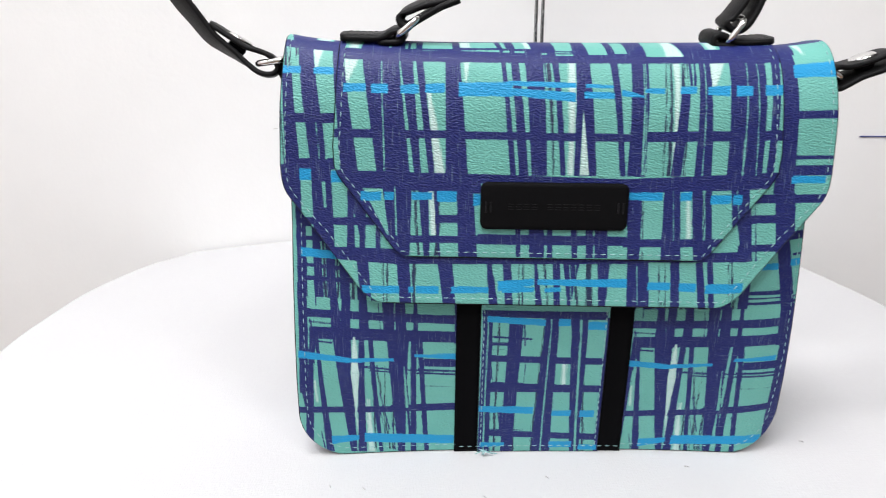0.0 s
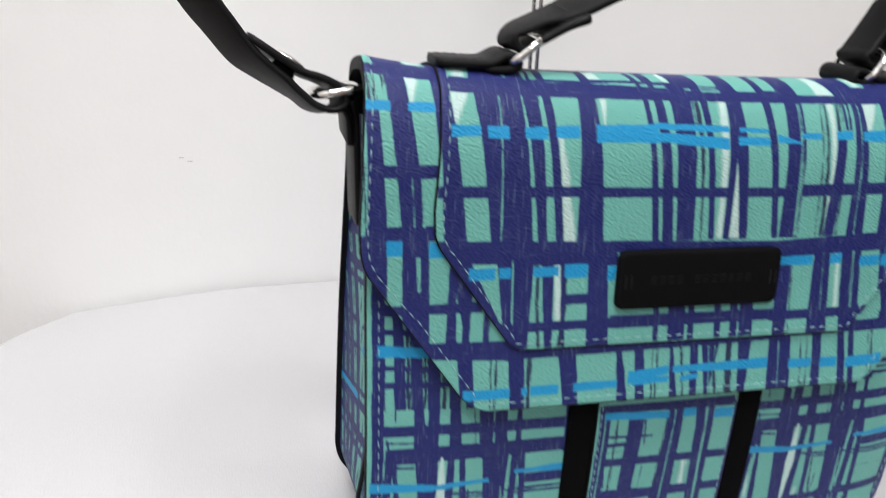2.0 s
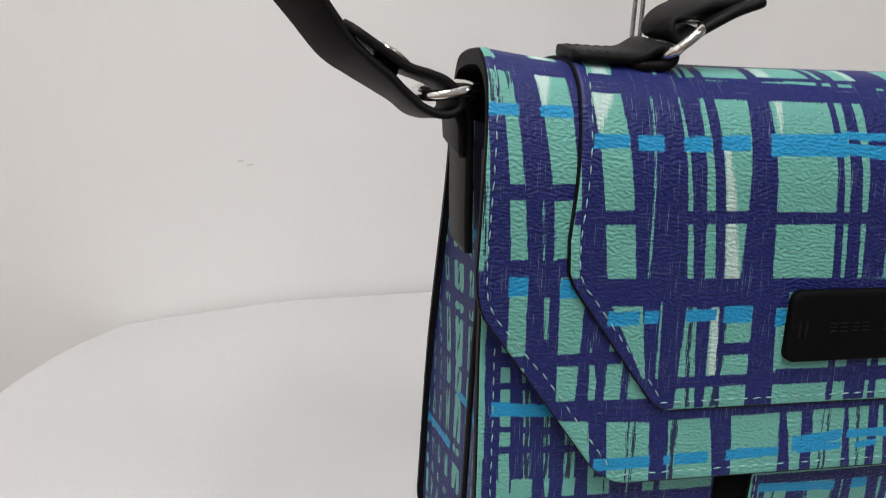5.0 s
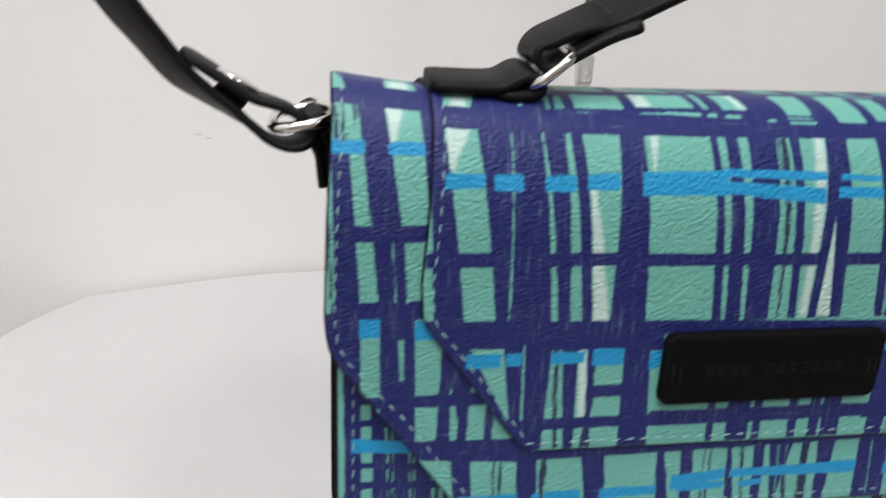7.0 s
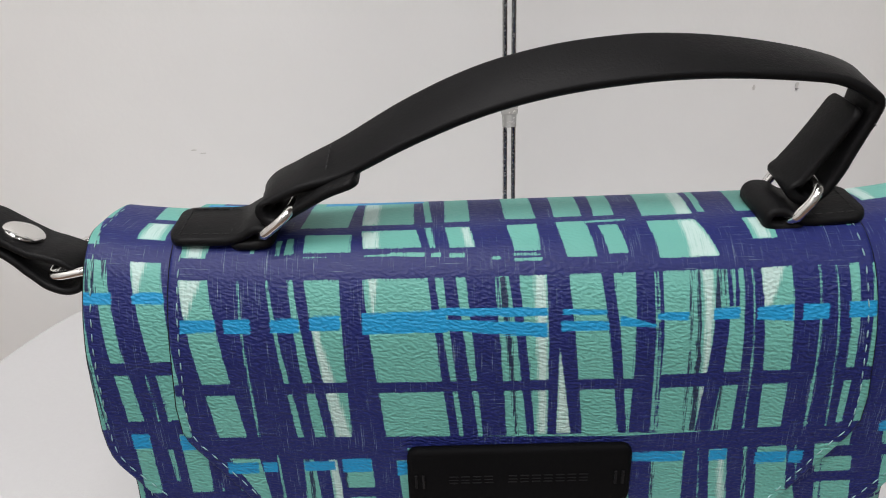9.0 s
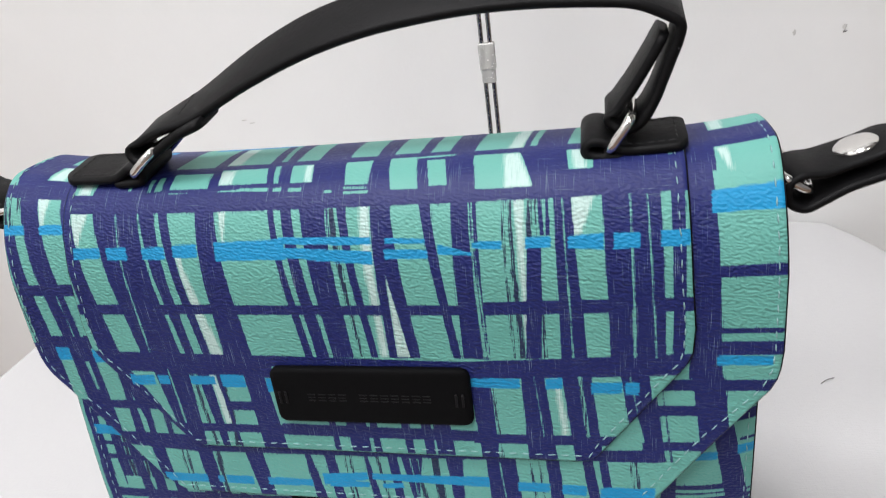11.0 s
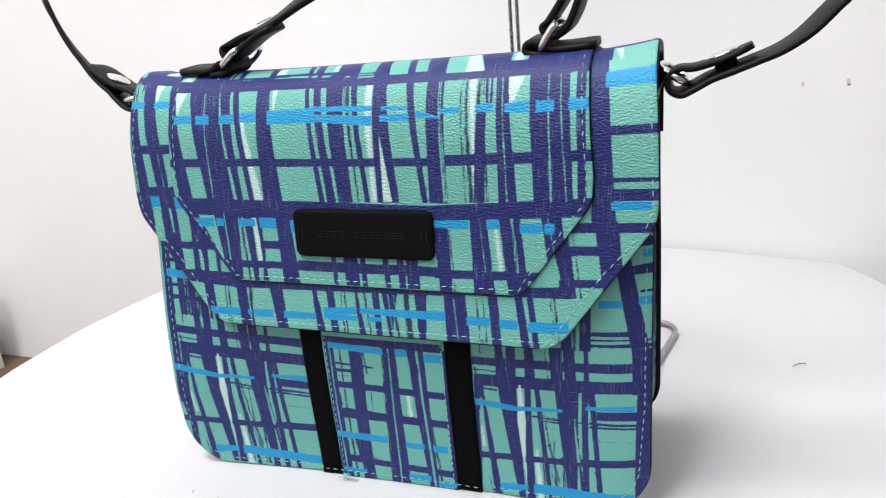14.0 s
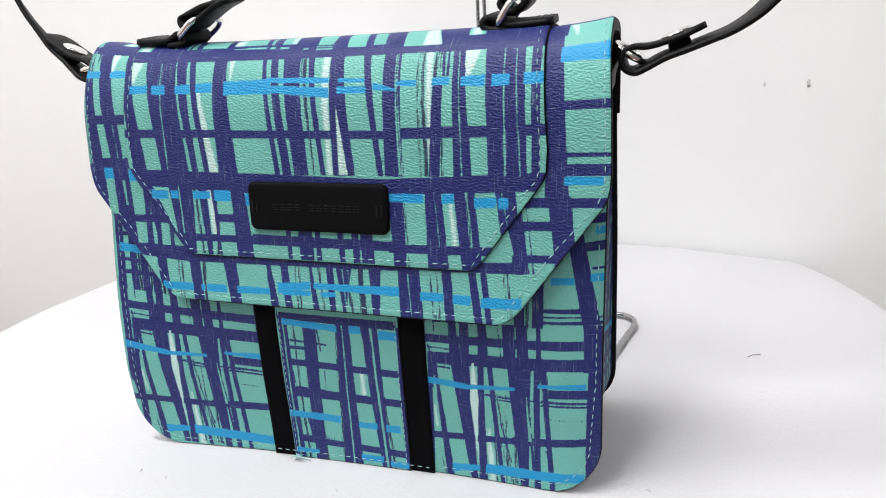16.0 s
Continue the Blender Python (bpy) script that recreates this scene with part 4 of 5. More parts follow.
def platform():
    a, back, fore, cx, cy, power = 0.338, 0.28, 0.32, -0.027, 0.18, 2.5
    around, rings = 160, [0.0, 0.04, 0.08, 0.12, 0.16, 0.2, 0.25, 0.3, 0.35, 0.4, 0.45, 0.5, 0.55, 0.6, 0.65, 0.7, 0.75, 0.8, 0.84, 0.88, 0.91, 0.94, 0.96, 0.975, 0.985, 0.993, 0.998, 1.0]
    verts, faces = [(cx, cy, 0)], []

    def rim(i):
        w = 2 * math.pi * i / around
        c, s = math.cos(w), math.sin(w)
        b = back if s > 0 else fore
        r = ((abs(c) / a) ** power + (abs(s) / b) ** power) ** (-1 / power)
        return cx + r * c, min(cy + r * s, NY - 0.003)

    for k in rings[1:]:
        for i in range(around):
            x, y = rim(i)
            px, py = cx + (x - cx) * k, cy + (y - cy) * k
            fall = 0.0 if k < 0.975 else -0.006 * (1 - math.sqrt(max(0, 1 - ((k - 0.975) / 0.025) ** 2)))
            z = cloth_height(px, py)
            verts.append((px, py, z + fall))
    n = len(rings) - 1
    for j, (grow, z) in enumerate(((1.004, -0.03), (1.008, -0.08), (1.014, -0.14), (1.02, FLOOR + 0.001))):
        for i in range(around):
            x, y = rim(i)
            fold = 1 + 0.006 * j * math.sin(i * 0.55 + 1.5 * math.sin(i * 0.13))
            yy = min(cy + (y - cy) * grow * fold, NY - 0.002)
            verts.append((cx + (x - cx) * grow * fold, yy, z))
    total = n + 4
    for i in range(around):
        faces.append((0, 1 + i, 1 + (i + 1) % around))
    for j in range(total - 1):
        o, q = 1 + j * around, 1 + (j + 1) * around
        for i in range(around):
            faces.append((o + i, q + i, q + (i + 1) % around, o + (i + 1) % around))
    me = mesh_from("cloth", verts, faces, (CLOTH,))
    return me


table = thing("display_platform", "low display platform draped in plain white cloth", "platform")
part("cloth", platform(), table, "white woven cloth with soft creases")
me = block("core", (-0.27, -0.06, FLOOR), (0.21, 0.34, -0.02), 0.01)
part("core", me, table, material=PAINT)

LZ = cloth_height(0.202, 0.177)
lint = sweep("lint_fibre", [(0.1980, 0.1750, LZ + 0.0003), (0.2015, 0.1772, LZ + 0.0012), (0.2060, 0.1800, LZ + 0.0005)], (0, 0, 1), 0.0006, 0.0006, round_wire=True)
lint.materials.append(LINT)
tagged(new("lint_fibre", lint), "short dark lint fibre lying on the white cloth", "lint")
rnd = random.Random(5)
for x, y in ((-0.106, -0.022), (-0.089, -0.024), (0.002, -0.014), (0.075, -0.004), (-0.03, -0.03), (0.145, 0.02)):
    a = rnd.uniform(0, 3)
    d = Vector((math.cos(a), math.sin(a), 0)) * 0.0011
    c = Vector((x, y, cloth_height(x, y) + 0.0002))
    me = sweep("lint_speck", [c - d, c + Vector((0, 0, 0.0003)), c + d], (0, 0, 1), 0.0005, 0.0005, n=3, round_wire=True)
    me.materials.append(PALE_LINT)
    tagged(new("lint_speck", me), "tiny grey lint speck on the white cloth", "lint", group="lint specks")

# ---- the handbag ----
bag = thing("handbag", "sea-green and navy brush-plaid satchel handbag with black leather trim", "handbag")

FINE = 0.0005
# body: front, back, sides and base
CORNER = 0.026


def body_half(z):
    z = np.asarray(z)
    return 0.1236 - CORNER + np.sqrt(np.clip(CORNER ** 2 - np.clip(CORNER - z, 0, None) ** 2, 0, None))


zs = np.concatenate([[0.0], np.arange(0.0003, 0.003, 0.0003), np.arange(0.003, 0.140, FINE), np.arange(0.142, 0.186, 0.004)])
front_half = body_half(zs)
part("front_panel", canvas("front_panel", FRONT, FRONT[:, 1], zs, (-front_half - 0.0008, front_half + 0.0011), 480, 0.0032, body_ink, set_back=front_set), bag, "printed front panel with rounded lower corners")
zb = np.concatenate([[0.0], np.arange(0.0005, 0.003, 0.0005), np.arange(0.003, 0.192, 0.003)])
part("back_panel", canvas("back_panel", BACK, BACK[:, 1], zb, (-body_half(zb) - 0.0016, body_half(zb)), 60, 0.0032, side_ink, flip=True), bag, "printed back panel")


def gusset(sign):
    """The folded side between the panels, drawn in along its middle."""
    rows = np.concatenate([np.arange(0.004, 0.19, 0.0012)])
    cols = 40
    verts, uvs = [], []
    for z in rows:
        yf = float(np.interp(z, FRONT[:, 1], FRONT[:, 0])) + 0.0028 + float(front_set(sign * 0.1236, z))
        yb = float(np.interp(z, BACK[:, 1], BACK[:, 0])) - 0.0028
        hx = float(body_half(z)) - 0.0022
        for k in np.linspace(0, 1, cols):
            inward = 0.0065 * (1 - abs(2 * k - 1)) * min(1, z / 0.05)
            verts.append((sign * (hx - inward + (0.0016 * k if sign < 0 else 0)), yf + (yb - yf) * k, z))
            uvs.append(((yf + (yb - yf) * k) * 1000 - 6, z * 1000 + 4 * sign))
    faces = []
    for i in range(len(rows) - 1):
        for j in range(cols - 1):
            q = (i * cols + j, i * cols + j + 1, (i + 1) * cols + j + 1, (i + 1) * cols + j)
            faces.append(q if sign < 0 else q[::-1])
    me = mesh_from("side_gusset", verts, [f[::-1] for f in faces], (PRINT,))
    uv = np.array(uvs)
    n, b, w, d = side_ink(uv[:, 0], uv[:, 1])
    for key, arr in (("sheet", np.stack([uv[:, 0], uv[:, 1], uv[:, 0] * 0], 1)), ("ink", np.stack([n, b, w], 1))):
        at = me.attributes.new(key, "FLOAT_VECTOR", "POINT")
        at.data.foreach_set("vector", arr.astype(np.float32).ravel())
    at = me.attributes.new("dry", "FLOAT", "POINT")
    at.data.foreach_set("value", d.astype(np.float32))
    return me


def side_line(sign, k, dx, z0=0.004, z1=0.186):
    pts = []
    for z in np.linspace(z0, z1, 14):
        yf = float(np.interp(z, FRONT[:, 1], FRONT[:, 0])) + 0.0028 + float(front_set(sign * 0.1236, z))
        yb = float(np.interp(z, BACK[:, 1], BACK[:, 0])) - 0.0028
        hx = float(body_half(z)) - 0.0022 - 0.0065 * (1 - abs(2 * k - 1)) * min(1, z / 0.05) + (0.0016 * k if sign < 0 else 0)
        pts.append((sign * (hx + dx), yf + (yb - yf) * k, z))
    return pts


for sign in (-1, 1):
    g = part("side_gusset", gusset(sign), bag, "printed folded side gusset")
    part("fold_binding", sweep("fold_binding", side_line(sign, 0.5, 0.0006), (0, 1, 0), 0.0034, 0.0022, n=3), g, "black edge-painted fold", EDGE)
part("base", block("base", (-0.108, 0.014, 0.0012), (0.108, 0.100, 0.0042), 0.001), bag, "flat base", EDGE)

# front pocket between two black strips
zp = np.concatenate([[0.0], np.arange(0.0003, 0.003, 0.0003), np.arange(0.003, 0.094, FINE)])
part("front_pocket", canvas("front_pocket", shifted(FRONT, 0.0021), FRONT[:, 1], zp, np.full(len(zp), 0.0323), 130, 0.0016, pocket_ink, set_back=front_set), bag, "printed centre pocket")
zc = np.linspace(-0.0004, 0.094, 40)
for x in (-0.038, 0.038):
    s = canvas("front_strip", shifted(FRONT, 0.0014), FRONT[:, 1], zc, (np.full(40, x - 0.0062), np.full(40, x + 0.0062)), 12, 0.0014, None, mats=(STRIP, EDGE), set_back=front_set)
    part("front_strip", s, bag, "black leather strip")

# the two layers of the flap
HALF_LOW = (np.array([0, .0006, .0015, .004, .0065, .0525, .056, .060, .066, .090, .115, .20]),
            np.array([.075, .0795, .0828, .0868, .0895, .1235, .1250, .1258, .1262, .1255, .1240, .1235]))
HALF_UP = (np.array([.0235, .0240, .0250, .0270, .0590, .0625, .066, .075, .090, .115, .20]),
           np.array([.0655, .0690, .0718, .0745, .0985, .1008, .1022, .1027, .1015, .1003, .1000]))
sl = np.concatenate([[0.0], np.arange(0.0003, 0.003, 0.0003), np.arange(0.003, 0.166, FINE), np.arange(0.168, 0.198, 0.003)])
lower = canvas("flap", FLAP, FLAP_S, sl, (-np.interp(sl, *HALF_LOW) - 0.0014, np.interp(sl, *HALF_LOW) + 0.0013), 500, 0.0021, lower_ink, set_back=flap_set, folded=True)
flap = part("flap", lower, bag, "printed lower layer of the flap with cut corners")
su = np.concatenate([[0.0235], np.arange(0.0238, 0.0265, 0.0003), np.arange(0.0265, 0.166, FINE), np.arange(0.168, 0.197, 0.003)])
upper = canvas("flap_overlay", shifted(FLAP, 0.0018), FLAP_S, su, np.interp(su, *HALF_UP), 410, 0.0018, upper_ink, set_back=flap_set, folded=True)
overlay = part("flap_overlay", upper, bag, "printed upper layer of the flap with cut corners")


# seams
def flap_path(table, s0, inset, s1):
    out = [(0.0, s0 + inset)]
    corner = float(np.interp(s0 + inset * 1.3, *table)) - inset * 1.25
    out.append((corner, s0 + inset))
    for s in np.arange(s0 + inset + 0.004, s1, 0.004):
        out.append((float(np.interp(s, *table)) - inset * (1.3 if s < s0 + 0.036 else 1.05), s))
    return out


def mirrored(path, left=0.0, right=0.0):
    """The same path on both halves, pushed out at the sides."""
    return [(-x - left * min(1, max(0, (s - 0.04) / 0.02)), s) for x, s in path[::-1]] + [(x + right * min(1, max(0, (s - 0.04) / 0.02)), s) for x, s in path[1:]]


part("stitching", stitches("stitching", seam_places(mirrored(flap_path(HALF_LOW, 0.0, 0.0034, 0.150), 0.0022, 0.0022), lambda x, s: on_flap(x, s, 0.0001), 0.0043)), flap, "pale aqua stitching", THREAD)
part("stitching", stitches("stitching", seam_places(mirrored(flap_path(HALF_UP, 0.0235, 0.0030, 0.132)), lambda x, s: on_flap(x, s, 0.0019), 0.0043, 2)), overlay, "pale aqua stitching", THREAD)
rim_path = [(0.0, 0.0042), (0.098, 0.0042)] + [(0.0975 + 0.0222 * math.sin(a), 0.0264 - 0.0222 * math.cos(a)) for a in np.linspace(0.1, 1.57, 9)] + [(0.1197, 0.06), (0.1197, 0.13)]
part("stitching", stitches("stitching", seam_places(mirrored(rim_path, 0.0, 0.0022), lambda x, z: on_front(x, z, 0.0002 if abs(x) > 0.0445 else 0.0024), 0.0043, 3)), bag, "pale aqua stitching", THREAD)
for x in (-0.0303, 0.0303):
    part("stitching", stitches("stitching", seam_places([(x, 0.004), (x, 0.09)], lambda a, z: on_front(a, z, 0.0022), 0.0036, 4)), bag, "pale aqua pocket stitching", THREAD)
rnd = random.Random(8)
for i in range(5):
    a = Vector((-0.030 + rnd.uniform(-0.002, 0.003), 0.0095, 0.0025))
    b = a + Vector((rnd.uniform(-0.006, 0.010), -rnd.uniform(0.002, 0.004), -0.0012))
    part("loose_thread", sweep("loose_thread", [a, (a + b) / 2 + Vector((0, -0.002, 0.001)), b], (0, 0, 1), 0.0005, 0.0005, n=4, round_wire=True), bag, "frayed aqua thread end", THREAD)

# name plate with illegible embossing
def pillow(name, hx, hz, corner, loops):
    """A plate with rounded corners; loops: (inset, y) from the back rim to the front face."""
    verts, n = [], 0
    for inset, y in loops:
        r = corner - inset
        for cx, cz, a0 in ((1, 1, 0), (-1, 1, 90), (-1, -1, 180), (1, -1, 270)):
            for a in (0, 22.5, 45, 67.5, 90):
                w = radians(a0 + a)
                verts.append((cx * (hx - corner) + r * math.cos(w), y, cz * (hz - corner) + r * math.sin(w)))
    faces = []
    for j in range(len(loops) - 1):
        for i in range(20):
            faces.append((j * 20 + i, j * 20 + (i + 1) % 20, (j + 1) * 20 + (i + 1) % 20, (j + 1) * 20 + i))
    faces += [tuple(range(20))[::-1], tuple(range((len(loops) - 1) * 20, len(loops) * 20))]
    return mesh_from(name, verts, faces)


plate = part("name_plate", pillow("name_plate", 0.0342, 0.0110, 0.0032, [(0, 0.0014), (0, -0.0003), (0.0004, -0.0009), (0.0010, -0.0013), (0.0020, -0.0014)]), bag, "matt black leather name plate", PLATE)
plate.matrix_local = Matrix.Translation(on_flap(0, 0.0492, 0.0032)) @ Matrix.Rotation(radians(-1.5), 4, "X")
for i in range(11):
    x0 = -0.0215 + 0.0036 * i + (0.0038 if i > 3 else 0)
    for z0, z1 in ((0.0010, 0.0014), (-0.0002, 0.0001), (-0.0014, -0.0010)):
        part("embossed_bar", block("embossed_bar", (x0, -0.00158, z0), (x0 + 0.0026, -0.0012, z1), 0.0001), plate, "embossed bar", EMBOSS)
for x in (-0.0305, 0.0305):
    for dx in (-0.0011, 0.0011):
        part("rivet_stitch", block("rivet_stitch", (x + dx - 0.0004, -0.0018, -0.0028), (x + dx + 0.0004, -0.0012, 0.0022), 0.0002), plate, material=EMBOSS)


# ---- handle ----
def ring_points(centre, away, half_y, half_a):
    """A rounded oblong wire loop: long across (y), short along away (x, z)."""
    c, w = Vector(centre), Vector((away[0], 0, away[1])).normalized()
    out = []
    for sy, sa in ((-1, -0.55), (-1, 0.55), (-0.6, 1), (0.6, 1), (1, 0.55), (1, -0.55), (0.6, -1), (-0.6, -1)):
        out.append(c + Vector((0, sy * half_y, 0)) + w * (sa * half_a))
    return out


def wire_loop(name, pts, across, thick):
    return sweep(name, pts, across, thick, thick, n=6, closed=True, round_wire=True)


handle_path = [(-.0450, .0225, .2280), (-.054, .0228, .2246), (-.062, .0230, .2202), (-.0690, .0232, .2164), (-.0722, .0238, .2188), (-.0695, .0248, .2224), (-.062, .0256, .2258),
               (-.05, .0268, .2300), (-.03, .0275, .2402), (-.01, .0280, .2483), (.01, .0282, .2533), (.03, .0282, .2558), (.045, .0282, .2563), (.06, .0282, .2556), (.075, .0282, .2539),
               (.086, .0281, .2519), (.0932, .0280, .2492), (.0980, .0280, .2458), (.0980, .0284, .2412), (.0964, .0288, .2358), (.0944, .0290, .2302), (.0920, .0290, .2240), (.0886, .0290, .2184), (.0838, .0290, .2160),
               (.0796, .0292, .2190), (.0819, .0294, .2220), (.0854, .0296, .2268), (.0888, .0296, .2322), (.0920, .0294, .2378), (.0943, .0292, .2422)]
ways = [(0, 0.99, 0.1)] * 4 + [(0, 0.99, 0.12), (0, 0.98, 0.16), (0, 0.98, 0.18), (0, 0.93, 0.37), (0, 0.87, 0.5), (0, 0.82, 0.57), (0, 0.81, 0.58), (0, 0.83, 0.55), (0, 0.88, 0.48), (0, 0.92, 0.39), (0, 0.96, 0.29), (0, 0.98, 0.2)]
ways += [(0, 0.97, 0.22)] * 2 + [(0.05, 0.97, 0.2)] + [(0.06, 0.98, 0.12)] * 11
handle = part("handle", sweep("handle", handle_path, ways, 0.0172, 0.0030, tips=0.003), bag, "black leather top handle", BLACK)
seam = curve_through([(p0[0], p0[1] - 0.0072 * 0.80, p0[2] - 0.0072 * 0.60 + 0.0014) for p0 in handle_path[6:16]], 10)
run = arc(seam)
places = []
for d in np.arange(0.002, run[-1], 0.0036):
    c = Vector([float(np.interp(d, run, seam[:, k])) for k in range(3)])
    e = Vector([float(np.interp(min(d + 0.001, run[-1]), run, seam[:, k])) for k in range(3)])
    places.append((c, e - c + Vector((1e-6, 0, 0)), Vector((0, -0.6, 0.8))))
part("stitching", stitches("stitching", places, 0.0026, 0.0005), handle, "black stitching", DARK_THREAD)
for x, z, slope in ((-.0535, .2310, 0.46), (.0962, .2400, 2.2)):
    turn = Vector((1, 0, slope)).normalized()
    nor = Vector((-turn.z, 0, turn.x)) * (1 if x < 0 else -1)
    row = [(Vector((x, 0.0255 + k * 0.0026, z + k * 0.0006)) + nor * (0.0002 if x < 0 else 0.0016), Vector((0, 1, 0.22)), nor) for k in range(-2, 3)]
    part("stitching", stitches("stitching", row, 0.0024, 0.0006), handle, "black cross stitching", DARK_THREAD)

for sign, cx, tip, loop, ty, lift in ((-1, -.0688, -.1003, -.0775, .0250, 0.0002), (1, .0818, .1012, .0790, .0275, 0.0010)):
    o = 1 if sign < 0 else -1
    z = float(on_flap(0, float(np.interp(ty, FLAP[60:120, 0], FLAP_S[60:120])), 0.0018).z)
    pts = [(tip, ty, z + 0.0018 + lift), (tip + o * 0.008, ty, z + 0.0017 + lift * 0.4), (loop - o * 0.004, ty, z + 0.0020), (loop + o * 0.002, ty, z + 0.0048),
           (loop + o * 0.0058, ty, z + 0.0044), (loop + o * 0.0064, ty, z + 0.0016), (loop + o * 0.003, ty, z + 0.0002), (loop - o * 0.006, ty, z + 0.0001)]
    tab = part("handle_tab", sweep("handle_tab", pts, (0, 0.995, 0.09), 0.0200, 0.0030, n=6, tips=0.0042), bag, "black leather tab holding the handle ring", BLACK)
    rect = [(tip + o * 0.0030, -0.0074), (loop - o * 0.005, -0.0074), (loop - o * 0.005, 0.0074), (tip + o * 0.0030, 0.0074), (tip + o * 0.0030, -0.0074)]
    zt = lambda x, y: Vector((x, ty + y * 0.995, z + 0.0033 + y * 0.09 + lift * max(0, 1 - abs(tip - x) / 0.012)))
    part("stitching", stitches("stitching", seam_places(rect, zt, 0.0030, 6), 0.0022, 0.0004), tab, "black stitching", DARK_THREAD)
    away = (0.77, 0.64) if sign < 0 else (0.55, 0.83)
    part("handle_ring", wire_loop("handle_ring", ring_points((cx, 0.0255 if sign < 0 else 0.0288, z + 0.0062), away, 0.0118, 0.0068), (0.3, 0.5, -0.8), 0.0030), bag, "polished metal ring", CHROME)

# ---- side tabs, D-rings and shoulder strap ----
for sign in (-1, 1):
    o = -0.0014 if sign < 0 else 0.0044
    pts = [(sign * (0.1224 - o), 0.041, 0.151), (sign * (0.1230 - o), 0.041, 0.163), (sign * (0.1238 - o), 0.040, 0.180), (sign * (0.1248 - o), 0.039, 0.192),
           (sign * (0.1275 - o), 0.038, 0.1985), (sign * (0.1298 - o), 0.037, 0.1965), (sign * (0.1272 - o), 0.038, 0.190), (sign * (0.1262 - o), 0.039, 0.182)]
    part("side_tab", sweep("side_tab", pts, (0, 1, 0), 0.0250, 0.0026), bag, "black leather side tab", BLACK)
    at, half, away = ((-0.1325, 0.0320, 0.1992), 0.0078, (-0.98, -0.15)) if sign < 0 else ((0.1302, 0.0320, 0.1976), 0.0062, (0.82, -0.5))
    part("strap_ring", wire_loop("strap_ring", ring_points(at, away, 0.0125, half), (0, 0, 1), 0.0030), bag, "polished metal strap ring", CHROME)

# the strap: its end looped through one ring, up over the stand's hook, and down to the other ring
strap_end = [
    (-.1625, .0298, .2158), (-.1560, .0294, .2116), (-.1500, .0290, .2078), (-.1448, .0287, .2048), (-.1396, .0284, .2032), (-.1356, .0282, .2016), (-.1326, .0280, .1990),
    (-.1317, .0278, .1956), (-.1336, .0276, .1934), (-.1374, .0277, .1928), (-.1420, .0280, .1942), (-.1464, .0286, .1976), (-.1512, .0290, .2012), (-.1574, .0294, .2053),
    (-.1640, .0296, .2104), (-.1706, .0298, .2186), (-.1772, .0298, .2273), (-.1842, .0300, .2396)]
strap_rise = [
    (-.1912, .0310, .2570), (-.1975, .036, .284), (-.190, .060, .340), (-.150, .115, .430), (-.080, .180, .520), (-.020, .222, .560), (.020, .2300, .5690),
    (.060, .222, .560), (.120, .180, .515), (.190, .115, .420), (.228, .062, .320), (.225, .040, .269), (.2108, .0320, .2442), (.1980, .0300, .2306)]
strap_fall = [
    (.1872, .0300, .2206), (.1778, .0300, .2110), (.1690, .0298, .2050), (.1600, .0295, .2014), (.1520, .0290, .1984), (.1440, .0285, .1956), (.1370, .0275, .1920),
    (.1325, .0268, .1903), (.1290, .0266, .1922), (.1285, .0268, .1968), (.1320, .0278, .1994), (.1380, .0288, .1998), (.1440, .0300, .2011), (.1510, .0305, .2034),
    (.1592, .0308, .2071)]
strap_ways = [(-0.05, 0.99, -0.08)] * 4 + [(-0.12, 0.97, -0.08)] * 3 + [(-0.2, 0.96, -0.10)] * 5 + [(-0.3, 0.93, -0.14), (-0.38, 0.90, -0.17), (-0.46, 0.86, -0.22), (-0.53, 0.83, -0.18), (-0.60, 0.78, -0.15), (-0.68, 0.72, -0.12), (-0.74, 0.66, -0.1), (-0.7, 0.7, -0.1), (-0.4, 0.9, 0)] + [(0.2, 0.97, 0)] * 3 + [(0, 0.9, 0.4)] + [(-0.2, 0.97, 0)] * 3 + [(-0.2, 0.97, 0)] * 6 + [(-0.1, 0.99, 0.05)] * 6 + [(0.0, 1, 0.0)] * 7
strap = part("shoulder_strap", sweep("shoulder_strap", strap_end + strap_rise + strap_fall, strap_ways, 0.0188, 0.0025, tips=0.006), bag, "black leather shoulder strap", BLACK)


def disc(name, r, h, segs=28):
    """A low domed disc."""
    prof = [(0, h), (r * 0.45, h * 0.96), (r * 0.8, h * 0.75), (r * 0.95, h * 0.4), (r, 0), (r * 0.9, -h * 0.6), (0, -h * 0.6)]
    verts, faces = [], []
    for x, z in prof:
        for i in range(segs):
            a = 2 * math.pi * i / segs
            verts.append((x * math.cos(a), x * math.sin(a), z))
    for j in range(len(prof) - 1):
        for i in range(segs):
            faces.append((j * segs + i, (j + 1) * segs + i, (j + 1) * segs + (i + 1) % segs, j * segs + (i + 1) % segs))
    return mesh_from(name, verts, faces)


for eye, up in (((-.1490, .0292, .2086), (0.47, 0.16, 0.87)), ((.1482, .0303, .2040), (-0.36, 0, 0.93))):
    stud = part("snap_stud", disc("snap_stud", 0.0063, 0.0015), strap, "round polished snap stud", CHROME)
    stud.matrix_local = Matrix.Translation(eye) @ Vector(up).to_track_quat("Z", "Y").to_matrix().to_4x4()
    post = part("snap_post", disc("snap_post", 0.0045, 0.0030), strap, "dark snap socket", EDGE)
    post.matrix_local = Matrix.Translation(Vector(eye) - Vector(up).normalized() * 0.0042) @ Vector(up).to_track_quat("Z", "Y").to_matrix().to_4x4()

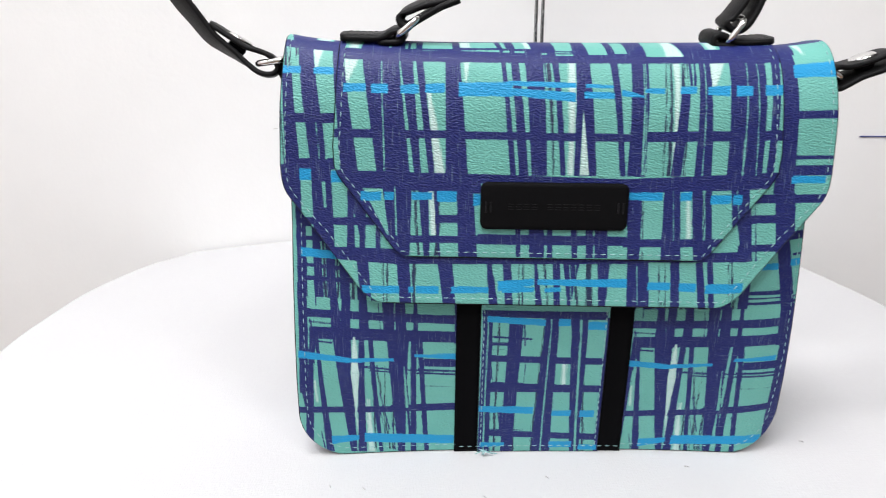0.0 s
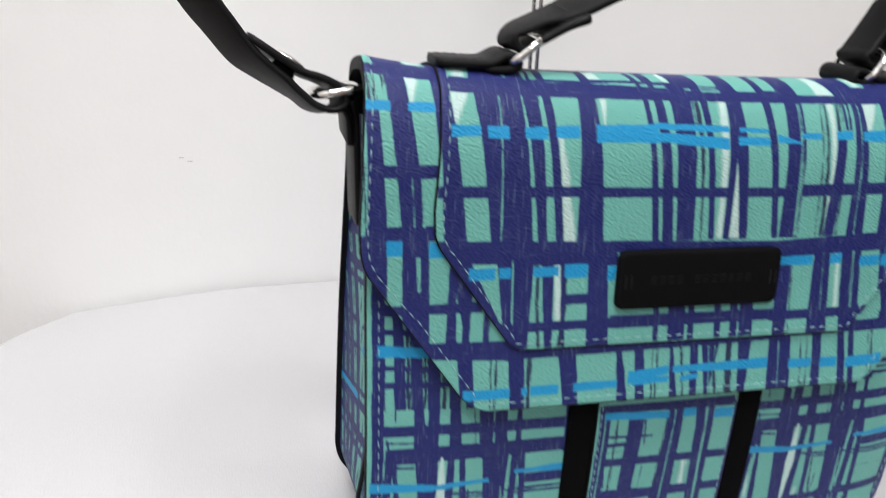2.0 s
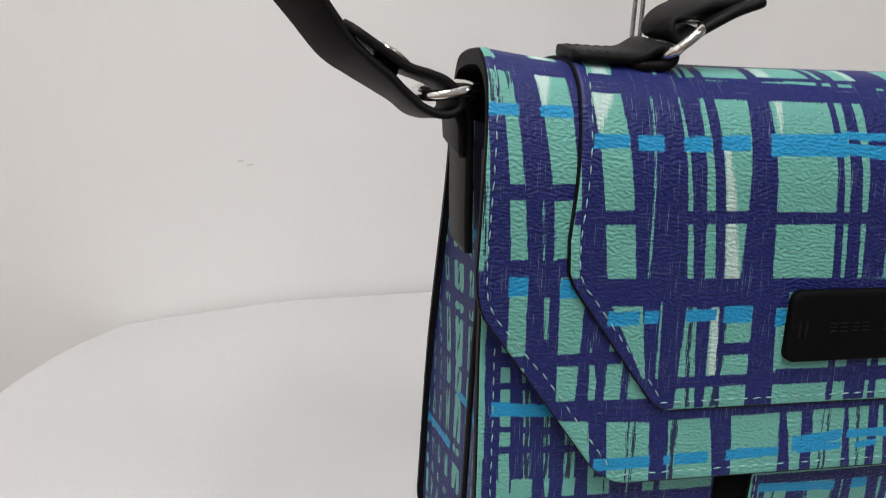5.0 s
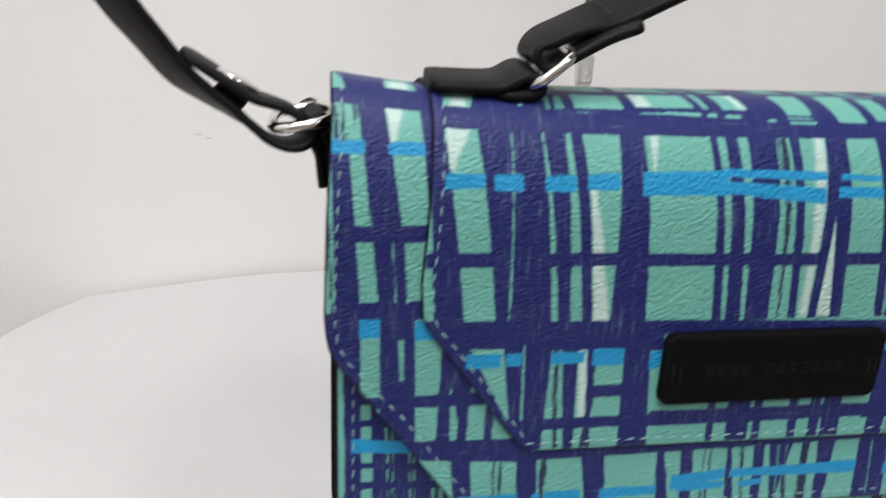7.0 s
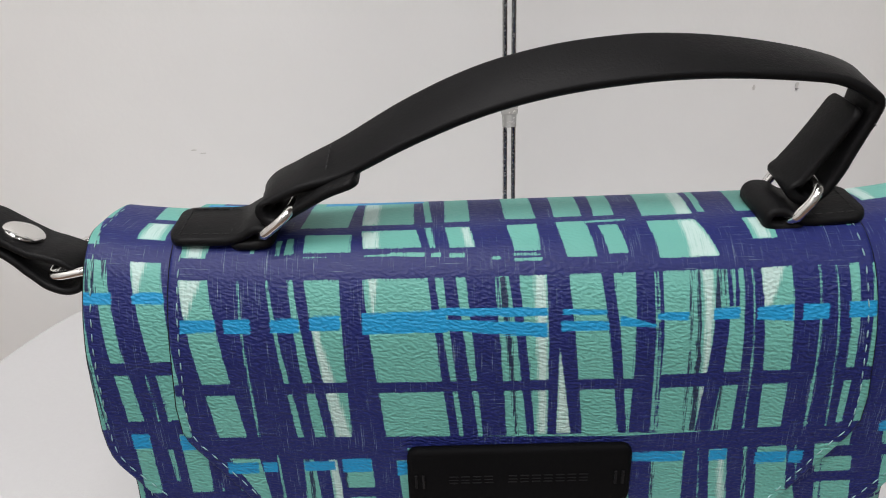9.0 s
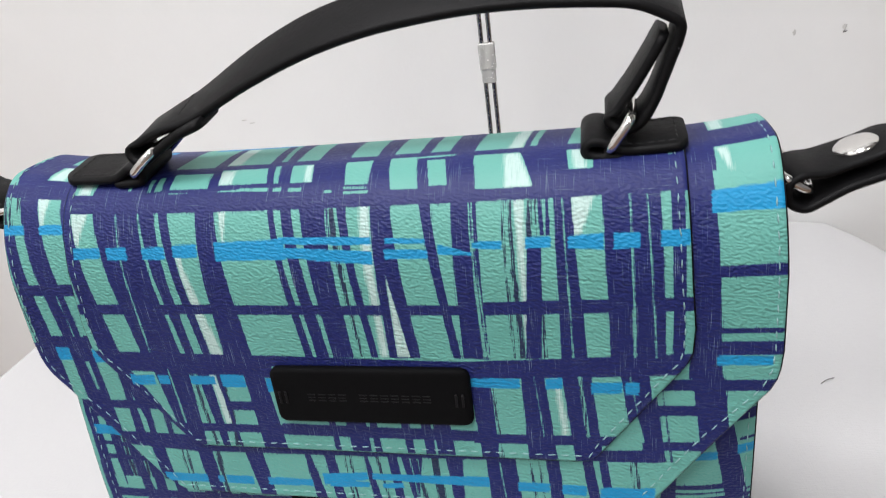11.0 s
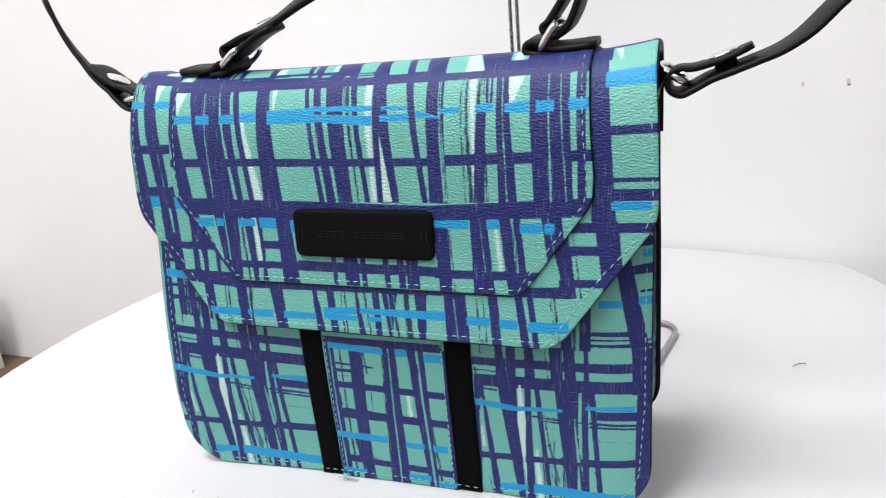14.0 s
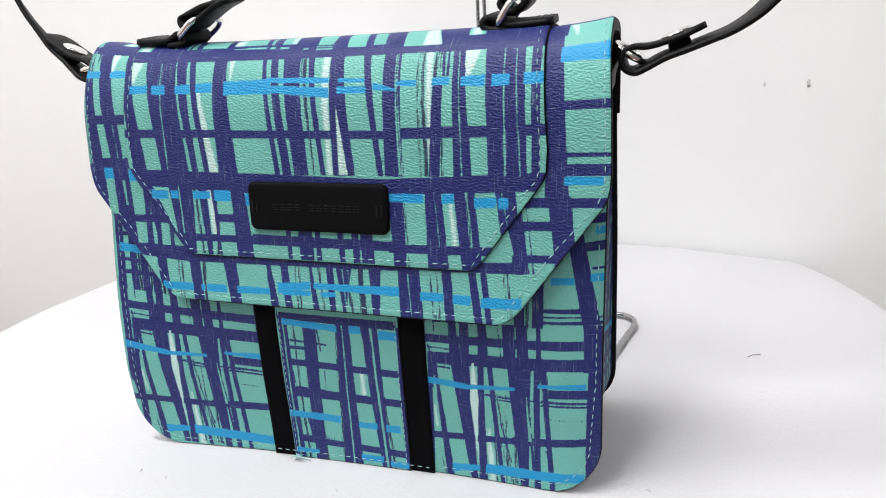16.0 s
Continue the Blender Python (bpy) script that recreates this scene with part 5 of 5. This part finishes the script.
# ---- the wire stand behind the bag ----
stand = thing("bag_stand", "thin steel wire bag stand with taped double rod", "stand")
PX, PY = 0.0183, 0.2285
for dx in (-0.0024, 0.0024):
    top = 0.566
    hook = [(PX + dx, PY, 0.004), (PX + dx, PY, 0.12), (PX + dx, PY, 0.30), (PX + dx, PY, 0.46), (PX + dx, PY, top - 0.012)]
    part("rod", sweep("rod", hook, (1, 0, 0), 0.0026, 0.0026, n=4, round_wire=True), stand, "thin steel rod", STEEL)
part("hook", sweep("hook", [(PX, PY + 0.012, 0.575), (PX, PY + 0.010, 0.560), (PX, PY, 0.5535), (PX, PY - 0.010, 0.560), (PX, PY - 0.012, 0.575)], (1, 0, 0), 0.006, 0.0026, n=5, round_wire=True), stand, "bent steel hook", STEEL)
base = [(PX, PY, 0.0034), (0.06, 0.2295, 0.0030), (0.105, 0.2285, 0.0030), (0.121, 0.2245, 0.0030), (0.1262, 0.2120, 0.0030), (0.1225, 0.1900, 0.0030), (0.118, 0.165, 0.0030), (0.112, 0.135, 0.0030), (0.100, 0.122, 0.0030),
        (0.02, 0.118, 0.0030), (-0.06, 0.122, 0.0030), (-0.074, 0.135, 0.0030), (-0.078, 0.180, 0.0030), (-0.076, 0.215, 0.0030), (-0.065, 0.2285, 0.0030), (-0.02, 0.2295, 0.0030)]
part("base_loop", sweep("base_loop", base, (0, 0, 1), 0.0042, 0.0042, n=6, closed=True, round_wire=True), stand, "bent steel wire foot", STEEL)
part("tape_wrap", block("tape_wrap", (PX - 0.0040, PY - 0.0020, 0.1757), (PX + 0.0040, PY + 0.0020, 0.1845), 0.0012), stand, "clear tape wrapped round the rods", TAPE)
part("tape_wrap", block("tape_wrap", (PX - 0.0046, PY - 0.0024, 0.1832), (PX + 0.0047, PY + 0.0024, 0.1986), 0.0012), stand, "clear tape wrapped round the rods", TAPE)

# ---- the soft bag leans a little to one side and back ----
for ob in bag.children_recursive:
    if ob.type != "MESH":
        continue
    put = ob.matrix_basis if ob.parent is bag else ob.parent.matrix_basis @ ob.matrix_basis
    back = put.inverted()
    for v in ob.data.vertices:
        p = put @ v.co
        w = min(1, max(0, p.z / 0.08))
        v.co = back @ Vector((p.x + 0.01176 * p.z - 0.0005, p.y + 0.0196 * p.z - 0.00225, p.z + w * (0.00034 - 0.01149 * p.x)))
    ob.data.update()
